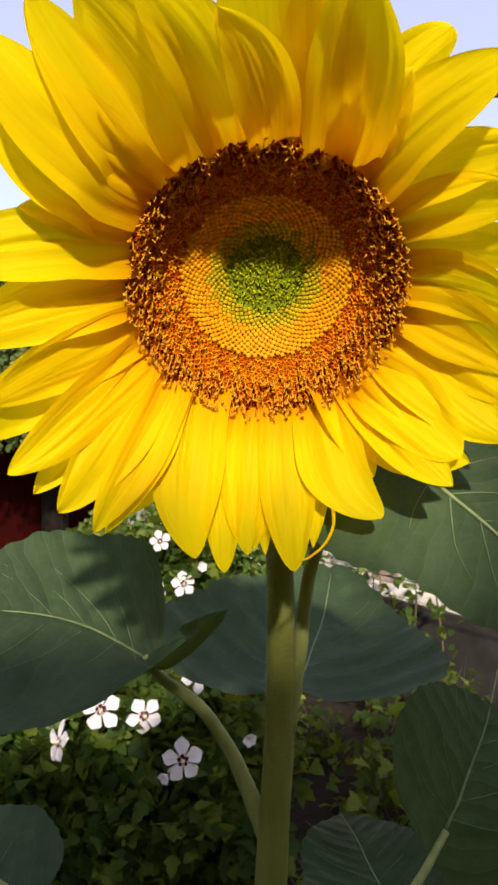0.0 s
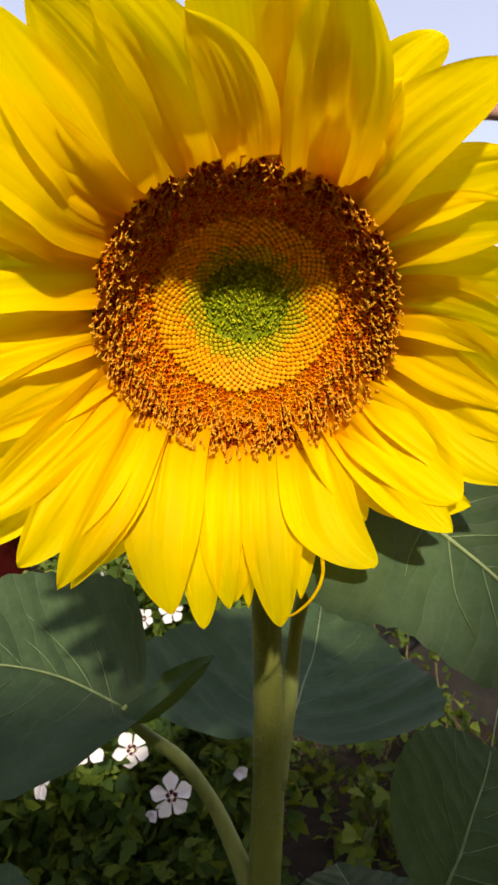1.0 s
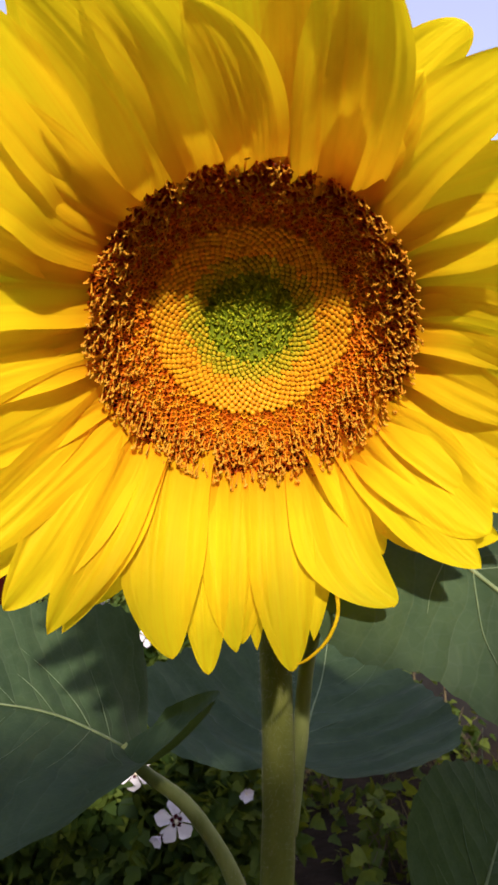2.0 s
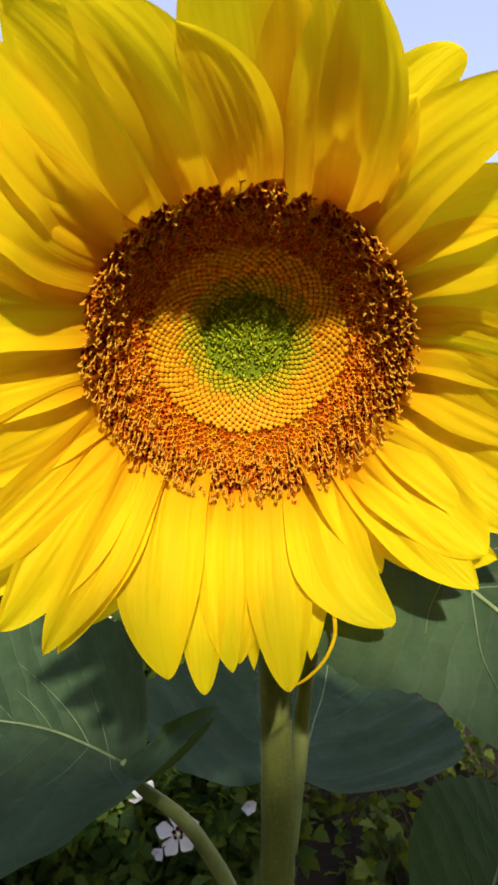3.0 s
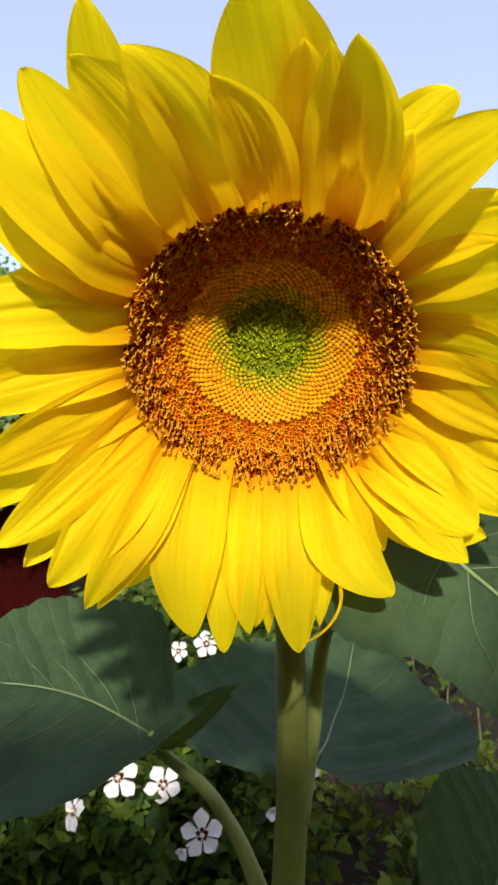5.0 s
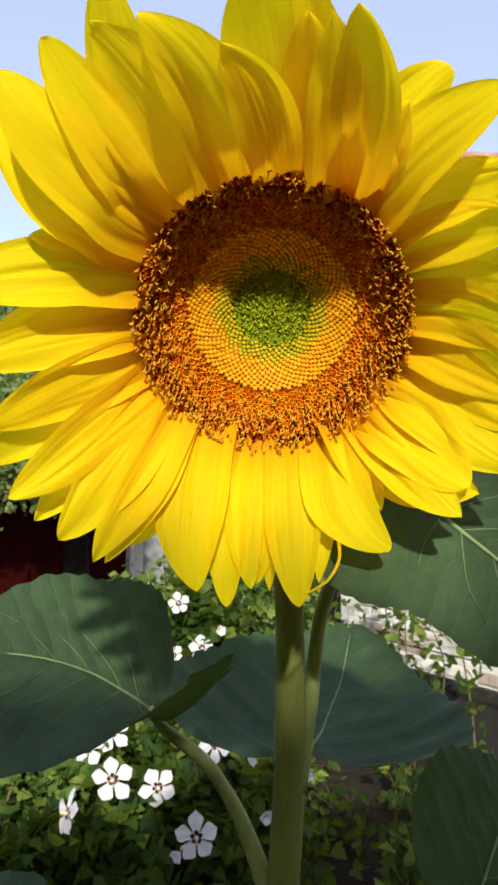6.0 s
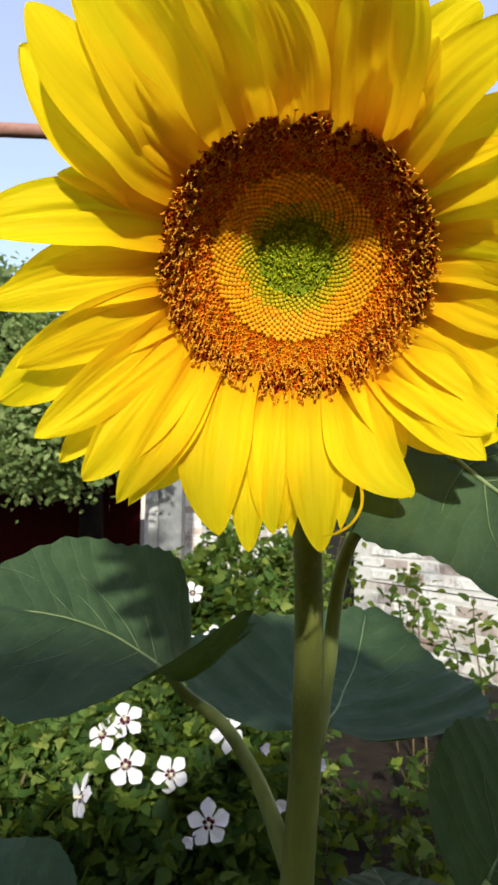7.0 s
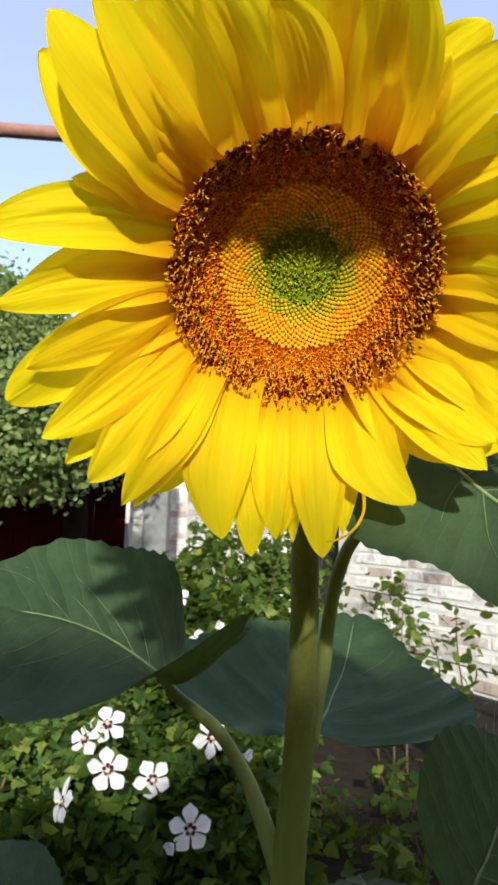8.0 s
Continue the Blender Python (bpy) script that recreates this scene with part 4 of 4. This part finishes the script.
def eye_mesh():
    verts, faces = [(0, 0, 0.03)], []
    for k in range(30):
        a = 2 * math.pi * k / 30
        r = 0.18 + 0.10 * abs(math.cos(2.5 * a)) + 0.03 * math.sin(13 * a)
        verts.append((r * math.cos(a + math.pi / 10), r * math.sin(a + math.pi / 10), 0.085))
    faces = [(0, 1 + k, 1 + (k + 1) % 30) for k in range(30)]
    return mesh_of("eye", verts, faces, CRIMSON)


eye = eye_mesh()
column = mesh_of("stamen", *gather([tube([(0, 0, 0, 0.05), (0.01, 0, 0.2, 0.06), (0, 0.02, 0.42, 0.045)], 6, 7)] + [tube([(0, 0, 0.12 + 0.022 * k, 0.012), (0.11 * math.cos(k * 2.4), 0.11 * math.sin(k * 2.4), 0.16 + 0.022 * k, 0.018)], 3, 4) for k in range(12)]), STAMEN)


def hibiscus(place, facing, size, spin=0.0, close=0.0, label="white hibiscus flower with crimson eye"):
    base = tube_mesh("flower", [(0, 0, -0.35, 0.02), (0, 0, -0.12, 0.07), (0, 0, 0.05, 0.06)], BUSH, 6, 7)
    m = turned(place, facing, (0, 0, 1), size * 1.1, spin)
    ob = of_bush("flower", base, label, m)
    for k in range(5):
        pm = Matrix.Rotation(2 * math.pi * k / 5, 4, "Z") @ Matrix.Rotation(close + random.uniform(-0.12, 0.12), 4, "X") @ Matrix.Diagonal((random.uniform(0.9, 1.05), random.uniform(0.92, 1.06), 1, 1))
        part("petal", white_petal, ob, "", pm)
    part("eye", eye, ob, "crimson eye")
    part("stamen", column, ob, "cream stamen column")
    return ob


hibiscus((-0.380, 1.66, 0.672), (0.05, -1, 0.10), 0.048, 0.15)
hibiscus((-0.285, 1.72, 0.632), (0.35, -1, 0.10), 0.046, 0.5)
hibiscus((-0.175, 1.60, 0.573), (0.10, -1, 0.15), 0.048, 0.05)
hibiscus((-0.465, 1.60, 0.618), (-0.9, -0.6, 0.30), 0.046, 0.2)
hibiscus((-0.150, 1.76, 0.722), (0.7, -0.8, 0.20), 0.048, 0.4)
hibiscus((-0.430, 1.85, 0.715), (0.1, -0.7, 0.60), 0.049, 0.3)
hibiscus((-0.480, 1.82, 0.685), (-0.3, -0.7, 0.50), 0.044, 0.3)
hibiscus((-0.284, 2.05, 1.030), (0.2, -1, 0.15), 0.032, 0.2)
hibiscus((-0.295, 2.05, 0.880), (-0.2, -1, 0.10), 0.030, 0.6)
hibiscus((-0.214, 2.05, 0.900), (0.3, -1, 0.20), 0.038, 0.1)
hibiscus((-0.161, 2.05, 0.950), (0.5, -0.9, 0.10), 0.022, 0.3, 0.8, "half-open white hibiscus bud")
hibiscus((-0.068, 1.76, 0.685), (0.9, -0.5, 0.05), 0.026, 0.3, 0.9, "half-open white hibiscus bud")
hibiscus((-0.207, 1.58, 0.550), (-0.5, -0.8, -0.2), 0.025, 0.3, 0.9, "half-open white hibiscus bud")
hibiscus((-0.020, 1.75, 0.56), (0.2, -0.9, 0.0), 0.026, 0.3, 0.8, "half-open white hibiscus bud")
hibiscus((0.075, 1.80, 0.64), (0.4, -0.9, 0.1), 0.026, 0.3, 0.8, "half-open white hibiscus bud")


# ---------------------------------------------------------------- mallow shrubs in front of the wall
def shrub(foot, blobs, count, size, label, mat, seed, stems=7):
    random.seed(seed)
    ob = thing("garden_shrub", label, "shrub", "shrubs by the wall", at=foot)
    inv = Matrix.Translation(-Vector(foot))
    for c, r in blobs:
        for k in range(stems):
            top = in_blob(c, r)
            ft = Vector(foot) + Vector((random.uniform(-0.15, 0.15), random.uniform(-0.1, 0.1), -0.02))
            mid = ft.lerp(top, 0.55) + Vector((random.uniform(-0.06, 0.06), 0, 0.05))
            part("stem", tube_mesh("stem", [(*ft, 0.010), (*mid, 0.007), (*top, 0.003)], TWIG, 9, 5), ob, "", inv)
    ms = []
    for c, r in blobs:
        for _ in range(count):
            p = in_blob(c, r)
            if p.z > 0.02:
                ms.append(leaf_pose(p, size))
    part("foliage", mesh_of("foliage", *strewn(LOBED, ms), mat), ob, "", inv)["kind"] = "stuff"
    return ob


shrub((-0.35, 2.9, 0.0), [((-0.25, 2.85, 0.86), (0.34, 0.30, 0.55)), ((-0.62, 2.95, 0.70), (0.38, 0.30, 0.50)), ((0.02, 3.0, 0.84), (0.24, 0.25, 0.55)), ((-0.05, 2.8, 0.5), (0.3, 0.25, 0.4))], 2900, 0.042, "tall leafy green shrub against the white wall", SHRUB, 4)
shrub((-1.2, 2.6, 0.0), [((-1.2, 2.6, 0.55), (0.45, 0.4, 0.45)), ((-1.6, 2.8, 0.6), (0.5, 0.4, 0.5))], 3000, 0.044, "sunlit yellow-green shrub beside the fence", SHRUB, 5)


# Paler foliage added here stands for sun on the bush's left side.
shrub((-0.80, 1.95, 0.0), [((-0.66, 1.86, 0.55), (0.30, 0.20, 0.24)), ((-0.92, 1.95, 0.52), (0.34, 0.26, 0.30))], 2300, 0.040, "low foliage beside the bush, tinted yellow-green for the sun on it", SHRUB, 6)


# low weeds on the shaded soil
random.seed(21)
for k in range(34):
    x, y = random.uniform(0.05, 1.1), random.uniform(1.7, 3.4)
    if x > 1.2 - 0.6 * (y - 3.0):
        continue
    w = thing("weed", "low green weed on dark soil", "weed", "weeds on the soil", at=(x, y, 0.0))
    ms = []
    for j in range(random.randint(14, 40)):
        a, rr = random.uniform(0, 6.28), random.uniform(0.0, 0.16)
        ms.append(leaf_pose(Vector((rr * math.cos(a), rr * math.sin(a), random.uniform(0.02, 0.22))), random.uniform(0.04, 0.075)))
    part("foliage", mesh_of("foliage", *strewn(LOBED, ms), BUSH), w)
    for j in range(4):
        part("stem", tube_mesh("stem", [(0, 0, -0.03, 0.003), (random.uniform(-0.04, 0.04), random.uniform(-0.04, 0.04), 0.1, 0.0025), (random.uniform(-0.09, 0.09), random.uniform(-0.09, 0.09), 0.2, 0.001)], TWIG, 6, 4), w)


# ---------------------------------------------------------------- fence, posts
random.seed(7)
fence = thing("board_fence", "maroon painted board fence, darkened for the shade behind the tree", "fence", kind="structure", at=(-3.6, 6.0, 0.0))
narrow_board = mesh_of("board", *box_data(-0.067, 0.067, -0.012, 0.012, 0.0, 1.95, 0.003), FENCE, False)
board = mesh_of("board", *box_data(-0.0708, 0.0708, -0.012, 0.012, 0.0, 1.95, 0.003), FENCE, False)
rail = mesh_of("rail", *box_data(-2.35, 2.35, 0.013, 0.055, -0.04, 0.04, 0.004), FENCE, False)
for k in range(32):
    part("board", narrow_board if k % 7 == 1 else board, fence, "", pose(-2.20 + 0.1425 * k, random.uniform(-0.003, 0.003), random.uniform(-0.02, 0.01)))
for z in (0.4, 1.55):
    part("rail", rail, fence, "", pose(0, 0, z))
thing("gate_post", "square whitewashed post at the end of the fence", "post", kind="structure", at=(-1.185, 5.98, 0), me=mesh_of("gate_post", *box_data(-0.042, 0.042, -0.05, 0.05, -0.1, 2.1, 0.006), WHITEWASH, False))
thing("concrete_pillar", "weathered grey concrete pillar next to the fence", "pillar", kind="structure", at=(-1.035, 6.05, 0), me=mesh_of("concrete_pillar", *box_data(-0.105, 0.105, -0.12, 0.12, -0.1, 2.2, 0.012), CONCRETE, False))


# far garden wall that closes the gap behind the pillar
far_wall = thing("wall_far", "sunlit whitewashed brick garden wall behind the pillar", "wall", kind="structure", at=(-0.55, 7.3, 0.0))
part("core", mesh_of("core", *box_data(-1.0, 1.05, 0.006, 0.25, -0.2, 2.3), MORTAR, False), far_wall)
rows = [pose(-0.87 + 0.25 * i + 0.125 * (j % 2), 0.05 + random.uniform(-0.003, 0.003), 0.077 * j, 0, 0, random.uniform(-0.5, 0.5)) for j in range(29) for i in range(7)]
part("brickwork", mesh_of("brickwork", *strewn(box_data(-0.119, 0.119, -0.055, 0.0, 0.0, 0.066), rows), BRICKS, False), far_wall)["kind"] = "stuff"


# ---------------------------------------------------------------- tree over the fence
def tree(foot, height, blobs, count, size, seed, label):
    random.seed(seed)
    ob = thing("tree", label, "tree", "trees in the garden", at=foot)
    inv = Matrix.Translation(-Vector(foot))
    f = Vector(foot)
    part("trunk", tube_mesh("trunk", [(f.x, f.y, -0.1, 0.11), (f.x + 0.02, f.y, height * 0.25, 0.095), (f.x - 0.02, f.y + 0.03, height * 0.5, 0.075), (f.x, f.y, height * 0.8, 0.02)], BARK, 22, 10, 0.03), ob, "", inv)
    for c, r in blobs:
        for k in range(4):
            top = in_blob(c, r)
            st = Vector((f.x, f.y, height * random.uniform(0.42, 0.55)))
            part("limb", tube_mesh("limb", [(*st, 0.04), (*(st.lerp(top, 0.5) + Vector((0, 0, 0.1))), 0.022), (*top, 0.006)], BARK, 10, 6, 0.03), ob, "", inv)
    ms = []
    for c, r in blobs:
        clumps = [in_blob(c, r) for _ in range(60)]
        for _ in range(count):
            p = random.choice(clumps) + Vector([random.gauss(0, 0.10) for _ in range(3)])
            ms.append(leaf_pose(p, size, 1.1))
    part("crown", mesh_of("crown", *strewn(OVAL, ms), TREE), ob, "", inv)["kind"] = "stuff"
    return ob


tree((-1.48, 5.0, 0), 3.6, [((-1.40, 4.05, 1.80), (0.42, 0.40, 0.36)), ((-2.4, 4.9, 2.6), (0.95, 0.7, 0.95)), ((-1.55, 5.2, 2.15), (0.70, 0.5, 0.62)), ((-3.4, 5.0, 2.4), (0.9, 0.7, 1.0)), ((-2.2, 4.8, 1.85), (0.9, 0.5, 0.40))], 10500, 0.050, 31, "leafy green fruit tree in front of the fence")
tree((3.6, 7.5, 0), 4.6, [((3.4, 7.4, 3.6), (1.3, 1.0, 1.2)), ((4.6, 7.6, 3.2), (1.2, 1.0, 1.2))], 2600, 0.10, 33, "green tree behind the house wall")
tree((-6.5, 11.0, 0), 6.5, [((-6.6, 11, 4.4), (2.0, 1.4, 1.6)), ((-4.6, 11.4, 4.2), (1.6, 1.2, 1.3)), ((-2.6, 12.0, 4.0), (1.6, 1.2, 1.3))], 3200, 0.13, 35, "distant green tree beyond the fence")


# ---------------------------------------------------------------- unseen hedge added behind the viewer to shade the leaves
def hedge_top(x):
    """Height of the hedge: a dip lets the sun in."""
    x += 0.09
    if x < -0.32:
        return 1.88 + 0.07 * math.sin(9 * x) + 0.05 * math.sin(23 * x + 1)
    if x > 0.40:
        return 2.13 + 0.04 * math.sin(7 * x) + 0.03 * math.sin(19 * x + 1)
    if x < -0.25:
        return 2.03 + 0.08 * math.sin(5 * x) + 0.05 * math.sin(13 * x + 1)
    return 1.90 if x < 0.05 else 1.913 if x < 0.13 else 1.898 if x < 0.20 else 1.882 if x < 0.25 else 1.87 if x < 0.31 else 2.03


random.seed(51)
hedge = thing("hedge", "unseen dense green hedge with an uneven top, added to cast shade", "hedge", at=(0.0, -0.95, 0.0))
ms = []
while len(ms) < 42000:
    x = random.uniform(-1.9, 2.0)
    z = random.uniform(0.05, 2.25)
    if z < hedge_top(x) - 0.02 and (z > 1.35 or random.random() < 0.25):
        ms.append(leaf_pose(Vector((x, random.uniform(-0.06, 0.06) if random.random() < 0.7 else random.uniform(-0.38, -0.06), z)), 0.055))
part("foliage", mesh_of("foliage", *strewn(OVAL, ms), SHRUB), hedge)["kind"] = "stuff"
for k in range(29):
    x = -1.85 + 0.13 * k
    part("stem", tube_mesh("stem", [(x, 0, -0.05, 0.012), (x + random.uniform(-0.04, 0.04), 0, 1.0, 0.009), (x + random.uniform(-0.05, 0.05), 0, hedge_top(x) - 0.08, 0.004)], TWIG, 10, 6), hedge)


# unseen trees added beside and behind the viewer, holding back skylight
tree((-2.9, -1.6, 0), 4.2, [((-2.6, -1.5, 2.2), (1.1, 1.2, 1.5)), ((-2.8, 0.4, 2.0), (0.8, 1.1, 1.4)), ((-1.5, -2.8, 1.9), (1.0, 0.8, 1.2))], 3000, 0.13, 41, "unseen dense tree beside the path, added to block skylight")
tree((4.3, -1.8, 0), 4.2, [((4.0, -1.8, 2.2), (1.1, 1.2, 1.5)), ((3.9, 0.2, 2.0), (0.8, 1.1, 1.4))], 3000, 0.13, 43, "unseen dense tree beside the house, added to block skylight")


# ---------------------------------------------------------------- rusty pipe trellis
arbor = thing("trellis", "rusty pipe trellis on two posts over the garden", "trellis", at=(0, 1.7, 0))
part("crossbar", tube_mesh("crossbar", [(-2.6, 0, 2.43, 0.020), (-0.70, 0, 2.30, 0.020), (0.395, 0, 2.231, 0.020), (2.6, 0, 2.09, 0.020)], RUST, 30, 12, 0.01), arbor)
for x, z in ((-2.55, 2.43), (2.55, 2.10)):
    part("post", tube_mesh("post", [(x, 0, -0.1, 0.022), (x, 0, z * 0.5, 0.022), (x, 0, z, 0.022)], RUST, 6, 10), arbor)
part("tie_wire", mesh_of("tie_wire", *gather([tube([(0.42, 0, 2.165, 0.0028), (0.47, -0.01, 2.20, 0.0024), (0.515, 0, 2.235, 0.0020)], 6, 5), tube([(0.475, 0, 2.245, 0.0018), (0.497, 0.005, 2.215, 0.0024), (0.505, 0, 2.195, 0.0018)], 5, 5)]), WIRE), arbor, "twisted wire end")


# ---------------------------------------------------------------- brick wall
WALL_AT, WALL_DIR = Vector((1.085, 3.8, 0.0)), Vector((-0.619, 1.0, 0.0)).normalized()
WALL_M = Matrix.Translation(WALL_AT) @ Matrix.Rotation(math.atan2(WALL_DIR.y, WALL_DIR.x), 4, "Z")      # x runs along the wall, away from the viewer
wall = thing("wall_house", "whitewashed brick house wall in dappled sun", "wall", kind="structure")
wall.matrix_basis = WALL_M
DOOR0, DOOR1, DOOR_TOP, PLINTH, TOP = 1.172, 1.98, 2.05, 0.40, 2.65
core = gather([box_data(-4.5, DOOR0 - 0.004, -0.30, -0.005, -0.2, TOP), box_data(DOOR1 + 0.004, 3.75, -0.30, -0.005, -0.2, TOP), box_data(DOOR0 - 0.004, DOOR1 + 0.004, -0.30, -0.005, DOOR_TOP, TOP)])
part("core", mesh_of("core", *core, MORTAR, False), wall)
part("plinth", mesh_of("plinth", *gather([box_data(-4.5, DOOR0 - 0.01, -0.0045, 0.05, -0.15, PLINTH - 0.012, 0.006), box_data(DOOR1 + 0.01, 3.75, -0.0045, 0.05, -0.15, PLINTH - 0.012, 0.006)]), PLINTH_SHADED, False), wall, "plinth coloured dark for the shade at the wall foot")
part("roof_edge", mesh_of("roof_edge", *box_data(-4.7, 3.9, -0.6, 0.12, TOP + 0.004, TOP + 0.10, 0.01), ROOFING, False), wall, "grey roof edge")
# Near-black panel, set back, fills the dark opening in the wall.
part("door", mesh_of("door", *box_data(DOOR0, DOOR1, -0.24, -0.20, 0.0, DOOR_TOP - 0.004, 0.003), DOORWAY_DARK, False), wall, "dark panel set back in the doorway")

# vines and wires in front of the wall
random.seed(44)
for x, h, sp in ((0.93, 1.15, 0.16), (1.02, 0.95, 0.12), (0.10, 0.80, 0.12), (0.32, 0.95, 0.10), (-0.15, 0.75, 0.14), (0.62, 0.72, 0.10), (0.75, 0.95, 0.12), (0.20, 1.0, 0.10), (-0.32, 0.9, 0.12)):
    p0 = WALL_M @ Vector((x, 0.35, 0.0))
    vine = thing("vine", "thin climbing vine with round leaves before the wall", "vine", "vines along the wall", at=p0)
    rows = [(0, 0, -0.03, 0.006), (random.uniform(-0.05, 0.05), 0, h * 0.4, 0.005), (random.uniform(-0.05, 0.05), 0.02, h * 0.75, 0.004), (random.uniform(-0.08, 0.08), 0, h, 0.002)]
    part("stem", tube_mesh("stem", rows, TWIG, 14, 5), vine)
    c = spline(rows, 40)
    ms = [leaf_pose(Vector(c[random.randrange(12, 40), :3]) + Vector((random.gauss(0, sp * 0.55), random.gauss(0, 0.05), random.gauss(0, 0.05))), 0.062) for _ in range(58)]
    part("foliage", mesh_of("foliage", *strewn(OVAL, ms), SHRUB if h < 0.9 else BUSH), vine)
for z0, z1 in ((0.93, 0.86), (0.62, 0.60)):
    a, b = WALL_M @ Vector((-2.5, 0.30, z1)), WALL_M @ Vector((3.0, 0.30, z0))
    mid = (a + b) / 2
    tagged(new("wire", tube_mesh("wire", [(*a, 0.004), (mid.x, mid.y, mid.z - 0.015, 0.004), (*b, 0.004)], WIRE, 20, 5)), "thin sagging garden wire along the wall", "wire", "garden wires")
for x in (-2.5, 3.0):
    p = WALL_M @ Vector((x, 0.30, 0))
    thing("wire_stake", "thin rusty stake holding garden wires", "stake", "wire stakes", at=p, me=tube_mesh("wire_stake", [(0, 0, -0.1, 0.012), (0, 0, 0.5, 0.012), (0, 0, 1.0, 0.012)], RUST, 6, 8))

# bricks last: the stretch beside the path as pieces, the rest joined
random.seed(9)
brick_meshes = []
for k in range(4):
    v, f = box_data(-0.119, 0.119, -0.055, 0.0, 0.0, 0.066, 0.006)
    v = [(x + random.uniform(-0.003, 0.003), y + random.uniform(-0.002, 0.002), z + random.uniform(-0.002, 0.002)) for x, y, z in v]
    brick_meshes.append(mesh_of("brick", v, f, BRICK, False))
rest, count, row, z = [], 0, 0, PLINTH
while z + 0.07 < TOP:
    x = -4.4 + (0.125 if row % 2 else 0.0)
    while x < 3.65:
        if not (DOOR0 - 0.118 < x < DOOR1 + 0.118 and z < DOOR_TOP):
            m = pose(x, random.uniform(-0.003, 0.003), z, 0, random.uniform(-0.4, 0.4), random.uniform(-0.4, 0.4))
            if -0.7 < x < 1.3 and z < 1.9 and count < 300:
                part("brick", random.choice(brick_meshes), wall, "", m)
                count += 1
            else:
                rest.append(m)
        x += 0.25
    z += 0.077
    row += 1
part("far_bricks", mesh_of("far_bricks", *strewn(box_data(-0.119, 0.119, -0.055, 0.0, 0.0, 0.066), rest), BRICKS, False), wall)["kind"] = "stuff"
